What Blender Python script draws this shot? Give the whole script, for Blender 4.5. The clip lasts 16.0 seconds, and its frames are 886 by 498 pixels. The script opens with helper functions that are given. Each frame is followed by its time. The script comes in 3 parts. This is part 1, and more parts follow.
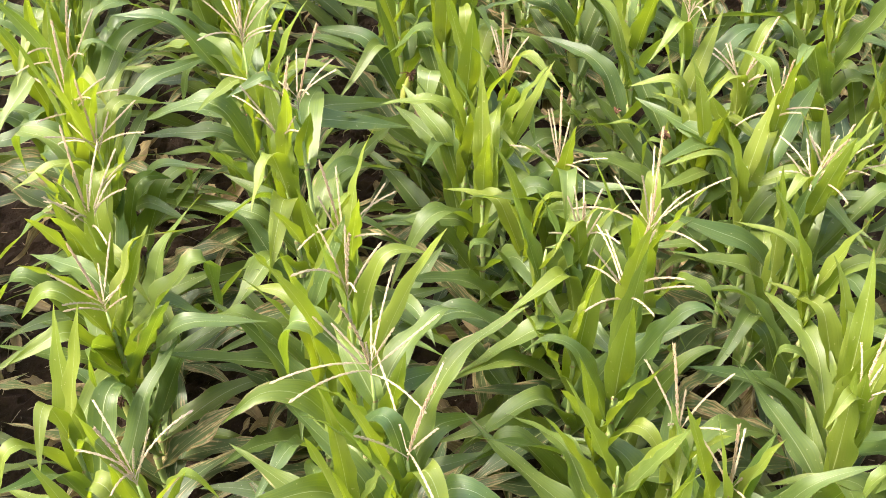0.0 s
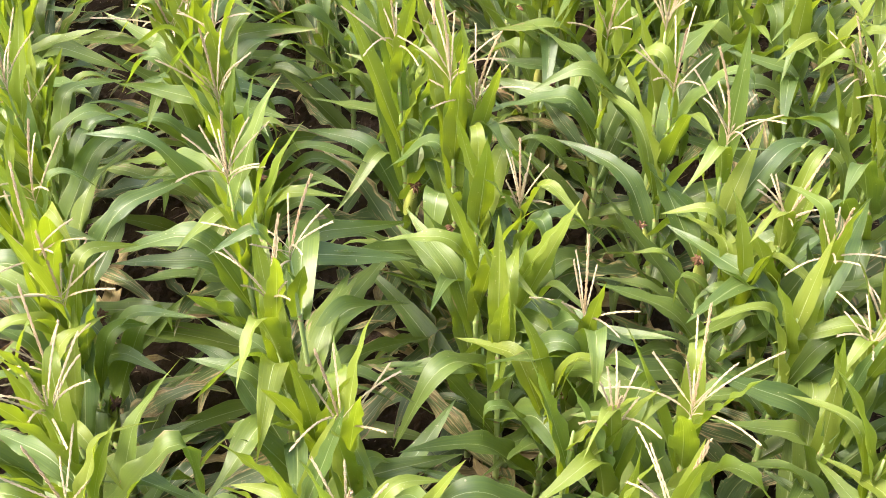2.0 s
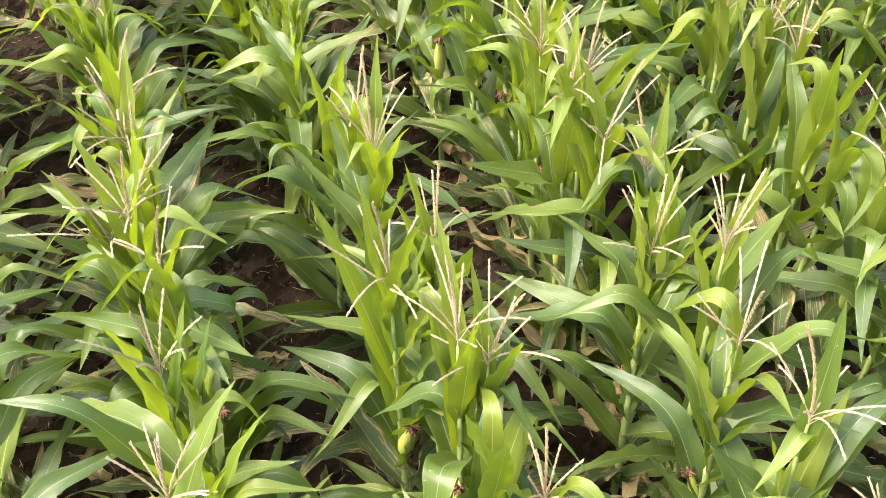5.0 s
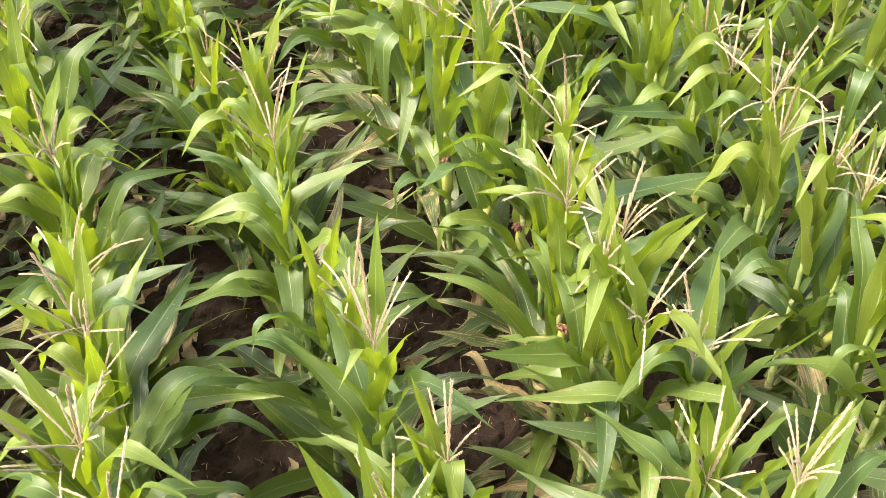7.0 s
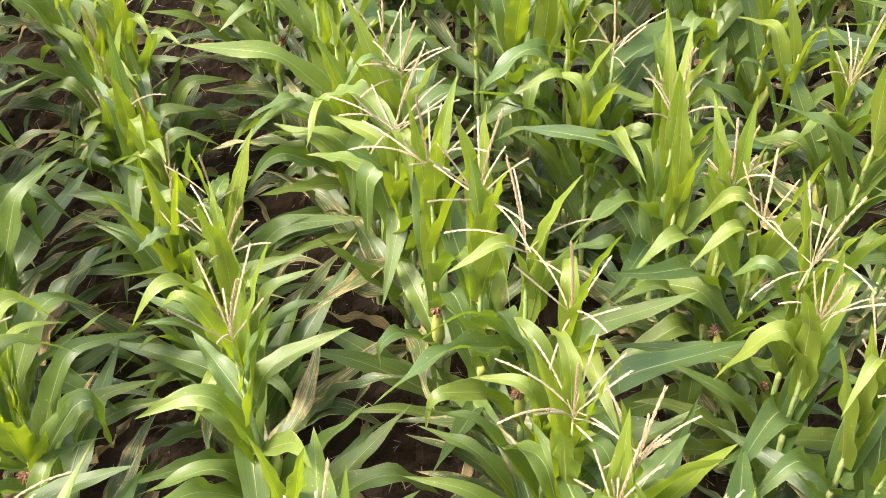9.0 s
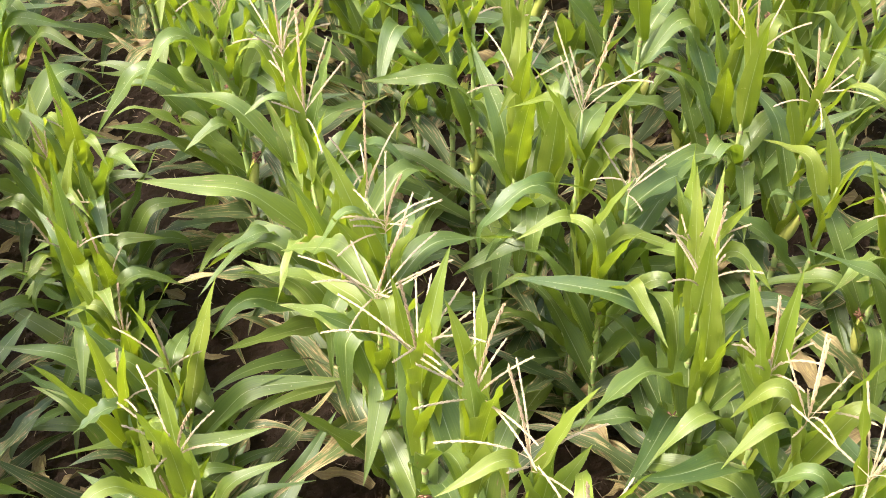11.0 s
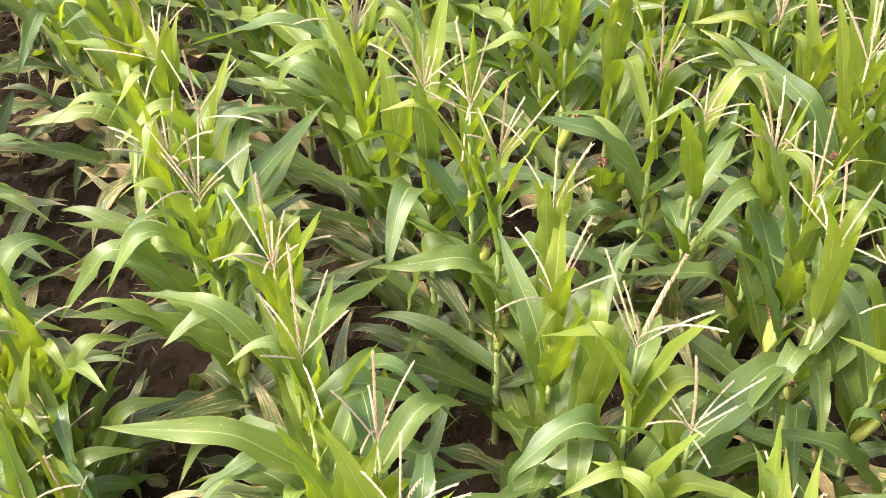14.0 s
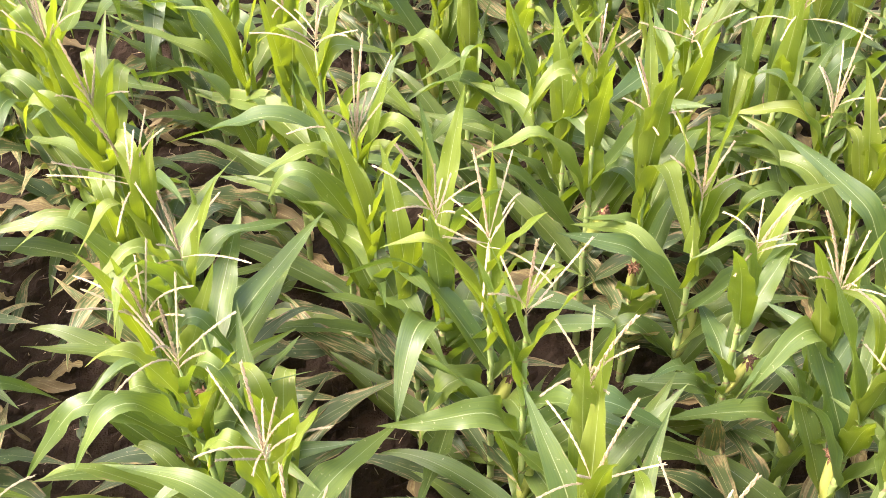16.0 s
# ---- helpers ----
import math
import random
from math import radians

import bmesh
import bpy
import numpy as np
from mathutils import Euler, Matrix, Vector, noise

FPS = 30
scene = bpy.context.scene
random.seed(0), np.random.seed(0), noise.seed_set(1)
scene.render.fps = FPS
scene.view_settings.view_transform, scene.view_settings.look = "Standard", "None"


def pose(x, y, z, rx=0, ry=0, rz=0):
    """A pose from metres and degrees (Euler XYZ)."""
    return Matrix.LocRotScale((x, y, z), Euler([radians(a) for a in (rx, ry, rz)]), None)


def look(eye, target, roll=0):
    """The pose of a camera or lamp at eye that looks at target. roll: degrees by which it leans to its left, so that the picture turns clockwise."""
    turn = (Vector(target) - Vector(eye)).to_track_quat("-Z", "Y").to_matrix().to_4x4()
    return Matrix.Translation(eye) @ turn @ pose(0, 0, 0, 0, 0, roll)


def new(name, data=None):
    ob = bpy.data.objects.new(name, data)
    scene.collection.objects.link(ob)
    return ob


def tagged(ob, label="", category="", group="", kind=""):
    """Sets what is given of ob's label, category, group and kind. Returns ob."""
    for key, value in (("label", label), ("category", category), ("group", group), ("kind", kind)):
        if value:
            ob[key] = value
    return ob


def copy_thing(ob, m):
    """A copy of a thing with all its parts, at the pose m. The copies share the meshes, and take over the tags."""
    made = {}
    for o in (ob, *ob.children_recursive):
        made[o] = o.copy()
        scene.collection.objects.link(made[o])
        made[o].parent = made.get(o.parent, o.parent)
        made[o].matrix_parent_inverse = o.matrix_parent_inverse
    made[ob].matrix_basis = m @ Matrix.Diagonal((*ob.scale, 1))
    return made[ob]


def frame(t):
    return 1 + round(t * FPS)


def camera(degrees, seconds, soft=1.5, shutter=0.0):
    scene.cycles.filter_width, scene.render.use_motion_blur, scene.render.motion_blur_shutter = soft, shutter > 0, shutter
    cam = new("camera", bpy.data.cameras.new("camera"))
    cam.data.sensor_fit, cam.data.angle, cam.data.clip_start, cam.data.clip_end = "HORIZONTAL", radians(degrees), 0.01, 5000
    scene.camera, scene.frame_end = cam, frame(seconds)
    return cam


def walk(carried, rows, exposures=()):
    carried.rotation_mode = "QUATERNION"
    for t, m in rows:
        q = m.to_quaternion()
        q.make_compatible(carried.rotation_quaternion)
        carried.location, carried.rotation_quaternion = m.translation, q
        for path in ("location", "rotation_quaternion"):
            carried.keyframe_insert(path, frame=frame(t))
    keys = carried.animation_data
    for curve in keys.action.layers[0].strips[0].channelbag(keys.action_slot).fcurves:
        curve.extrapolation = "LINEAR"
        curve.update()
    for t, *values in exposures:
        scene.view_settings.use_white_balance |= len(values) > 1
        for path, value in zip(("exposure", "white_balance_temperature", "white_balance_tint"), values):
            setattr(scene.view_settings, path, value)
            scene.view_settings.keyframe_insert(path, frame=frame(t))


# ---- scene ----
cam = camera(41.0, 16.0, soft=0.5)
# seconds, eye x, y, z, yaw, pitch, roll
PATH = [
    (0, 0.000, -0.000, 3.656, 0.44, -45.08, -0.20),
    (0.5, 0.002, 0.147, 3.657, 0.44, -44.97, -0.27),
    (1, -0.006, 0.308, 3.665, 0.41, -44.99, -0.23),
    (1.5, -0.029, 0.479, 3.677, 0.28, -45.12, -0.14),
    (2, -0.049, 0.657, 3.686, 0.11, -45.30, -0.00),
    (2.5, -0.064, 0.835, 3.697, 0.03, -45.49, 0.09),
    (3, -0.064, 1.029, 3.704, 0.01, -45.70, 0.15),
    (3.5, -0.061, 1.229, 3.702, -0.05, -45.91, 0.26),
    (4, -0.063, 1.427, 3.697, -0.12, -46.02, 0.38),
    (4.2, -0.063, 1.495, 3.695, -0.14, -46.09, 0.41),
    (6.3, -0.100, 2.313, 3.661, -0.18, -46.01, 0.05),
    (6.5, -0.100, 2.389, 3.660, -0.14, -46.04, 0.02),
    (7, -0.105, 2.571, 3.665, -0.13, -46.15, -0.04),
    (7.5, -0.101, 2.750, 3.676, -0.06, -46.21, -0.06),
    (8, -0.092, 2.940, 3.685, -0.03, -46.33, -0.08),
    (8.5, -0.079, 3.134, 3.684, 0.00, -46.43, -0.06),
    (9, -0.061, 3.322, 3.686, 0.06, -46.47, -0.01),
    (9.2, -0.053, 3.385, 3.684, 0.06, -46.52, 0.04),
    (11.3, -0.046, 4.089, 3.602, -0.23, -45.11, 0.45),
    (11.5, -0.058, 4.153, 3.609, -0.26, -45.22, 0.47),
    (12, -0.087, 4.326, 3.634, -0.29, -45.52, 0.48),
    (12.5, -0.106, 4.489, 3.653, -0.23, -45.81, 0.40),
    (13, -0.105, 4.643, 3.664, -0.18, -46.06, 0.23),
    (13.5, -0.102, 4.799, 3.671, -0.11, -46.31, 0.06),
    (14, -0.105, 4.950, 3.677, -0.07, -46.50, -0.06),
    (14.5, -0.113, 5.101, 3.678, -0.07, -46.70, -0.19),
    (15, -0.128, 5.263, 3.673, -0.05, -46.88, -0.34),
    (15.5, -0.136, 5.431, 3.665, 0.03, -47.11, -0.56),
    (16, -0.140, 5.598, 3.659, 0.05, -47.36, -0.78),
]
def eye_pose(x, y, z, yaw, pitch, roll):
    return pose(x, y, z, 0, 0, yaw) @ pose(0, 0, 0, 90 + pitch) @ pose(0, 0, 0, 0, 0, roll)
walk(cam, [(t, eye_pose(*row)) for t, *row in PATH],
     [(0, 2.59, 6500, 11), (3, 2.58, 6500, 10), (6.5, 2.56, 6500, 9), (9, 2.55, 6500, 9), (11.5, 2.58, 6500, 11), (14, 2.62, 6500, 13),
      (15.5, 2.73, 6500, 17), (16, 2.76, 6500, 17)])

# ---- light ----
world = bpy.data.worlds.new("sky")
scene.world = world
world.use_nodes = True
wn = world.node_tree.nodes
sky = wn.new("ShaderNodeTexSky")
sky.sky_type, sky.sun_disc = "NISHITA", False
SUN_UP, SUN_TURN = 55.0, 256.0          # degrees above the horizon; compass turn from +y, clockwise
sky.sun_elevation, sky.sun_rotation = math.radians(SUN_UP), math.radians(SUN_TURN)
sky.air_density, sky.dust_density = 1.0, 7.0
wn["Background"].inputs["Strength"].default_value = 0.15
world.node_tree.links.new(sky.outputs["Color"], wn["Background"].inputs["Color"])
sun = new("sun", bpy.data.lights.new("sun", "SUN"))
sun.data.energy, sun.data.angle, sun.data.color = 0.94, math.radians(5.0), (1.0, 0.955, 0.88)
up, turn = math.radians(SUN_UP), math.radians(SUN_TURN)
sun_from = Vector((math.sin(turn) * math.cos(up), math.cos(turn) * math.cos(up), math.sin(up)))
sun.matrix_world = look(sun_from * 30, (0, 0, 0))


# ---- materials ----
def tree_of(name):
    m = bpy.data.materials.new(name)
    m.use_nodes = True
    t = m.node_tree
    t.nodes.clear()
    return m, t


def node(t, kind, **ins):
    n = t.nodes.new(kind)
    for k, v in ins.items():
        key = k.replace("_", " ")
        s = n.inputs[int(k[1:])] if k[0] == "i" and k[1:].isdigit() else n.inputs[key]
        if isinstance(v, bpy.types.NodeSocket):
            t.links.new(v, s)
        else:
            s.default_value = v
    return n


def maths(t, op, a, b=None, c=None, clamp=False):
    n = t.nodes.new("ShaderNodeMath")
    n.operation, n.use_clamp = op, clamp
    for i, v in enumerate((a, b, c)):
        if v is None:
            continue
        if isinstance(v, bpy.types.NodeSocket):
            t.links.new(v, n.inputs[i])
        else:
            n.inputs[i].default_value = v
    return n.outputs[0]


def mixc(t, fac, a, b):
    n = t.nodes.new("ShaderNodeMix")
    n.data_type = "RGBA"
    for s, v in ((n.inputs[0], fac), (n.inputs[6], a), (n.inputs[7], b)):
        if isinstance(v, bpy.types.NodeSocket):
            t.links.new(v, s)
        else:
            s.default_value = v
    return n.outputs[2]


def smooth(t, x, lo, hi):
    n = t.nodes.new("ShaderNodeMapRange")
    n.interpolation_type = "SMOOTHSTEP"
    t.links.new(x, n.inputs[0])
    n.inputs[1].default_value, n.inputs[2].default_value = lo, hi
    return n.outputs[0]


def leaf_material(name, dark, light, rib, through_colour, dryness, gloss=0.36, see=0.34):
    """A grass blade: pale midrib, fine lengthwise veins, mottling, tan scorched patches by dryness."""
    m, t = tree_of(name)
    out = node(t, "ShaderNodeOutputMaterial")
    uv = node(t, "ShaderNodeUVMap").outputs[0]
    sep = node(t, "ShaderNodeSeparateXYZ", Vector=uv)
    u, v = sep.outputs[0], sep.outputs[1]
    info = node(t, "ShaderNodeObjectInfo")
    rnd = info.outputs["Random"]
    pos = node(t, "ShaderNodeTexCoord").outputs["Object"]
    off = maths(t, "MULTIPLY", rnd, 40.0)
    shift = node(t, "ShaderNodeCombineXYZ", X=off, Y=off)
    place = node(t, "ShaderNodeVectorMath", i0=pos, i1=shift.outputs[0]).outputs[0]
    mid = maths(t, "ABSOLUTE", maths(t, "SUBTRACT", u, 0.5))
    ribm = maths(t, "SUBTRACT", 1.0, smooth(t, mid, 0.008, 0.019))
    ribm = maths(t, "MULTIPLY", ribm, maths(t, "SUBTRACT", 1.0, maths(t, "MULTIPLY", v, 0.45)))
    vein = maths(t, "SINE", maths(t, "MULTIPLY", u, 84.0))
    vein2 = maths(t, "SINE", maths(t, "MULTIPLY", u, 47.0))
    big = node(t, "ShaderNodeTexNoise", Vector=place, Scale=9.0, Detail=3.0)
    fine = node(t, "ShaderNodeTexNoise", Vector=place, Scale=85.0, Detail=2.0)
    f = maths(t, "ADD", maths(t, "MULTIPLY", rnd, 0.55), maths(t, "MULTIPLY", big.outputs[0], 0.5))
    fibre_at = node(t, "ShaderNodeCombineXYZ", X=maths(t, "MULTIPLY", u, 12.0), Y=maths(t, "MULTIPLY", v, 1.4), Z=off)
    fibre = node(t, "ShaderNodeTexNoise", Vector=fibre_at.outputs[0], Scale=1.3, Detail=3.0).outputs[0]
    f = maths(t, "ADD", f, maths(t, "MULTIPLY", maths(t, "SUBTRACT", fibre, 0.5), 0.6))
    f = maths(t, "ADD", f, maths(t, "MULTIPLY", vein, 0.05))
    f = maths(t, "ADD", f, maths(t, "MULTIPLY", vein2, 0.05), clamp=True)
    thread_at = node(t, "ShaderNodeCombineXYZ", X=maths(t, "MULTIPLY", u, 30.0), Y=maths(t, "MULTIPLY", v, 3.0), Z=off)
    thread = node(t, "ShaderNodeTexNoise", Vector=thread_at.outputs[0], Scale=1.0, Detail=2.0).outputs[0]
    f = maths(t, "ADD", f, maths(t, "MULTIPLY", maths(t, "SUBTRACT", thread, 0.5), 0.55), clamp=True)
    col = mixc(t, f, dark, light)
    rim = maths(t, "MULTIPLY", smooth(t, mid, 0.476, 0.494), 0.28)
    col = mixc(t, rim, col, rib)
    col = mixc(t, maths(t, "MULTIPLY", ribm, 0.95), col, rib)
    # scorched streaks along the veins, and small pale spots
    streak_at = node(t, "ShaderNodeCombineXYZ", X=maths(t, "MULTIPLY", u, 7.0), Y=maths(t, "MULTIPLY", v, 4.0), Z=off)
    streak = node(t, "ShaderNodeTexNoise", Vector=streak_at.outputs[0], Scale=1.6, Detail=4.0)
    edge = maths(t, "MULTIPLY", mid, 0.35)
    tip = maths(t, "MULTIPLY", maths(t, "POWER", v, 4.0), 0.13)
    dry = maths(t, "ADD", maths(t, "ADD", streak.outputs[0], edge), tip)
    dry = maths(t, "ADD", dry, maths(t, "MULTIPLY", maths(t, "SUBTRACT", rnd, 0.5), 0.16))
    dry = maths(t, "ADD", dry, maths(t, "MULTIPLY", maths(t, "SUBTRACT", big.outputs[0], 0.5), 0.55))
    drym = maths(t, "MULTIPLY", smooth(t, dry, 0.96 - dryness, 1.10 - dryness), 0.85)
    tan = mixc(t, smooth(t, maths(t, "ADD", maths(t, "MULTIPLY", fibre, 0.7), maths(t, "MULTIPLY", fine.outputs[0], 0.3)), 0.34, 0.66), (0.15, 0.090, 0.036, 1), (0.46, 0.38, 0.18, 1))
    col = mixc(t, drym, col, tan)
    spots = smooth(t, fine.outputs[0], 0.705, 0.74)
    col = mixc(t, maths(t, "MULTIPLY", spots, 0.6), col, (0.45, 0.42, 0.2, 1))
    pleat = maths(t, "ADD", maths(t, "MULTIPLY", vein, 0.05), maths(t, "MULTIPLY", vein2, 0.06))
    relief = maths(t, "ADD", maths(t, "MULTIPLY", fibre, 0.4), maths(t, "MULTIPLY", big.outputs[0], 3.4))
    bump = node(t, "ShaderNodeBump", Strength=0.42, Distance=0.0024,
                Height=maths(t, "SUBTRACT", maths(t, "ADD", relief, pleat), maths(t, "MULTIPLY", ribm, 0.7)))
    rough = maths(t, "ADD", gloss, maths(t, "MULTIPLY", big.outputs[0], 0.26))
    rough = maths(t, "ADD", rough, maths(t, "MULTIPLY", drym, 0.3))
    skin = node(t, "ShaderNodeBsdfPrincipled", Base_Color=col, Roughness=rough, Normal=bump.outputs[0])
    skin.inputs["IOR"].default_value, skin.inputs["Specular IOR Level"].default_value = 1.5, 0.50
    thr = mixc(t, drym, through_colour, (0.35, 0.22, 0.09, 1))
    thr = mixc(t, maths(t, "MULTIPLY", ribm, 0.5), thr, (0.30, 0.36, 0.10, 1))
    glow = node(t, "ShaderNodeBsdfTranslucent", Color=thr, Normal=bump.outputs[0])
    mix = node(t, "ShaderNodeMixShader", Fac=see, i1=skin.outputs[0], i2=glow.outputs[0])
    t.links.new(mix.outputs[0], out.inputs[0])
    return m


def plain_material(name, a, b, scale, rough=0.6, bump=0.3, detail=4.0, see=0.0, stretch=(1, 1, 1)):
    m, t = tree_of(name)
    out = node(t, "ShaderNodeOutputMaterial")
    pos = node(t, "ShaderNodeTexCoord").outputs["Object"]
    mp = node(t, "ShaderNodeMapping", Vector=pos)
    mp.inputs["Scale"].default_value = stretch
    n1 = node(t, "ShaderNodeTexNoise", Vector=mp.outputs[0], Scale=scale, Detail=detail)
    n2 = node(t, "ShaderNodeTexNoise", Vector=mp.outputs[0], Scale=scale * 6.3, Detail=2.0)
    rnd = node(t, "ShaderNodeObjectInfo").outputs["Random"]
    f = maths(t, "ADD", maths(t, "MULTIPLY", n1.outputs[0], 0.7), maths(t, "MULTIPLY", n2.outputs[0], 0.35))
    f = maths(t, "ADD", maths(t, "SUBTRACT", f, 0.2), maths(t, "MULTIPLY", rnd, 0.35), clamp=True)
    col = mixc(t, f, a, b)
    bp = node(t, "ShaderNodeBump", Strength=bump, Distance=0.003, Height=n2.outputs[0])
    sh = node(t, "ShaderNodeBsdfPrincipled", Base_Color=col, Roughness=rough, Normal=bp.outputs[0])
    last = sh.outputs[0]
    if see:
        tr = node(t, "ShaderNodeBsdfTranslucent", Color=col)
        last = node(t, "ShaderNodeMixShader", Fac=see, i1=sh.outputs[0], i2=tr.outputs[0]).outputs[0]
    t.links.new(last, out.inputs[0])
    return m


LEAF = leaf_material("leaf green", (0.026, 0.061, 0.023, 1), (0.129, 0.170, 0.026, 1), (0.36, 0.41, 0.18, 1), (0.24, 0.342, 0.012, 1), 0.11, 0.34, 0.34)
LEAF_YOUNG = leaf_material("leaf young", (0.082, 0.126, 0.012, 1), (0.148, 0.175, 0.024, 1), (0.37, 0.42, 0.17, 1), (0.312, 0.40, 0.012, 1), 0.04, 0.38, 0.38)
LEAF_OLD = leaf_material("leaf old", (0.020, 0.045, 0.017, 1), (0.088, 0.118, 0.036, 1), (0.32, 0.33, 0.15, 1), (0.15, 0.20, 0.02, 1), 0.33, 0.36, 0.22)
LEAF_DRY = leaf_material("leaf withered", (0.13, 0.092, 0.042, 1), (0.31, 0.23, 0.11, 1), (0.34, 0.27, 0.14, 1), (0.26, 0.18, 0.07, 1), 0.38, 0.6, 0.2)
STALK = plain_material("stalk", (0.15, 0.22, 0.05, 1), (0.32, 0.38, 0.14, 1), 14.0, 0.45, 0.2, stretch=(3, 3, 0.6))
COLLAR = plain_material("leaf collar", (0.16, 0.10, 0.05, 1), (0.34, 0.30, 0.15, 1), 40.0, 0.6, 0.3)
HUSK = plain_material("husk", (0.26, 0.32, 0.06, 1), (0.50, 0.47, 0.13, 1), 16.0, 0.5, 0.4, see=0.15, stretch=(4, 4, 0.5))
SILK = plain_material("silk", (0.05, 0.022, 0.012, 1), (0.17, 0.075, 0.034, 1), 60.0, 0.8, 0.5)
PLUME = plain_material("tassel spike", (0.30, 0.205, 0.11, 1), (0.50, 0.375, 0.225, 1), 70.0, 0.8, 0.5, see=0.15)
BRANCH = plain_material("tassel branch", (0.32, 0.255, 0.145, 1), (0.51, 0.42, 0.265, 1), 70.0, 0.8, 0.5, see=0.2)
STRAW = plain_material("straw", (0.14, 0.095, 0.05, 1), (0.44, 0.34, 0.21, 1), 30.0, 0.8, 0.3)


def soil_material():
    m, t = tree_of("soil")
    out = node(t, "ShaderNodeOutputMaterial")
    pos = node(t, "ShaderNodeTexCoord").outputs["Object"]
    n0 = node(t, "ShaderNodeTexNoise", Vector=pos, Scale=1.7, Detail=4.0)
    n1 = node(t, "ShaderNodeTexNoise", Vector=pos, Scale=24.0, Detail=6.0)
    n2 = node(t, "ShaderNodeTexNoise", Vector=pos, Scale=140.0, Detail=4.0)
    f = maths(t, "ADD", maths(t, "MULTIPLY", n0.outputs[0], 0.5), maths(t, "MULTIPLY", n1.outputs[0], 0.6), clamp=True)
    col = mixc(t, f, (0.012, 0.0080, 0.0056, 1), (0.046, 0.029, 0.019, 1))
    bits = smooth(t, n2.outputs[0], 0.66, 0.72)
    col = mixc(t, maths(t, "MULTIPLY", bits, 0.5), col, (0.10, 0.065, 0.04, 1))
    h = maths(t, "ADD", n1.outputs[0], maths(t, "MULTIPLY", n2.outputs[0], 0.35))
    bp = node(t, "ShaderNodeBump", Strength=0.9, Distance=0.02, Height=h)
    sh = node(t, "ShaderNodeBsdfPrincipled", Base_Color=col, Roughness=0.95, Normal=bp.outputs[0])
    sh.inputs["Specular IOR Level"].default_value = 0.12
    t.links.new(sh.outputs[0], out.inputs[0])
    return m


SOIL = soil_material()


# ---- building blocks ----
def mesh_of(name, verts, faces, mat, uvs=None, flat=False):
    me = bpy.data.meshes.new(name)
    me.from_pydata([tuple(v) for v in verts], [], faces)
    me.materials.append(mat)
    if uvs is not None:
        lay = me.uv_layers.new(name="UVMap")
        idx = np.empty(len(me.loops), dtype=np.int32)
        me.loops.foreach_get("vertex_index", idx)
        lay.data.foreach_set("uv", np.asarray(uvs, dtype=np.float32)[idx].ravel())
    if not flat:
        me.polygons.foreach_set("use_smooth", [True] * len(me.polygons))
    me.update()
    return me


def part(name, me, parent, label=""):
    ob = new(name, me)
    ob.parent = parent
    if label:
        tagged(ob, label)
    return ob


def tube(points, radii, sides=7):
    """Verts and faces of a closed tube along points."""
    points = [Vector(p) for p in points]
    verts, faces = [], []
    for i, p in enumerate(points):
        d = (points[min(i + 1, len(points) - 1)] - points[max(i - 1, 0)]).normalized()
        a = d.cross(Vector((0.31, 0.95, 0.07))).normalized()
        b = d.cross(a)
        for k in range(sides):
            w = 2 * math.pi * k / sides
            verts.append(p + (a * math.cos(w) + b * math.sin(w)) * radii[i])
    for i in range(len(points) - 1):
        for k in range(sides):
            k2 = (k + 1) % sides
            faces.append((i * sides + k, i * sides + k2, (i + 1) * sides + k2, (i + 1) * sides + k))
    faces.append(tuple(range(sides))[::-1])
    faces.append(tuple((len(points) - 1) * sides + k for k in range(sides)))
    return verts, faces


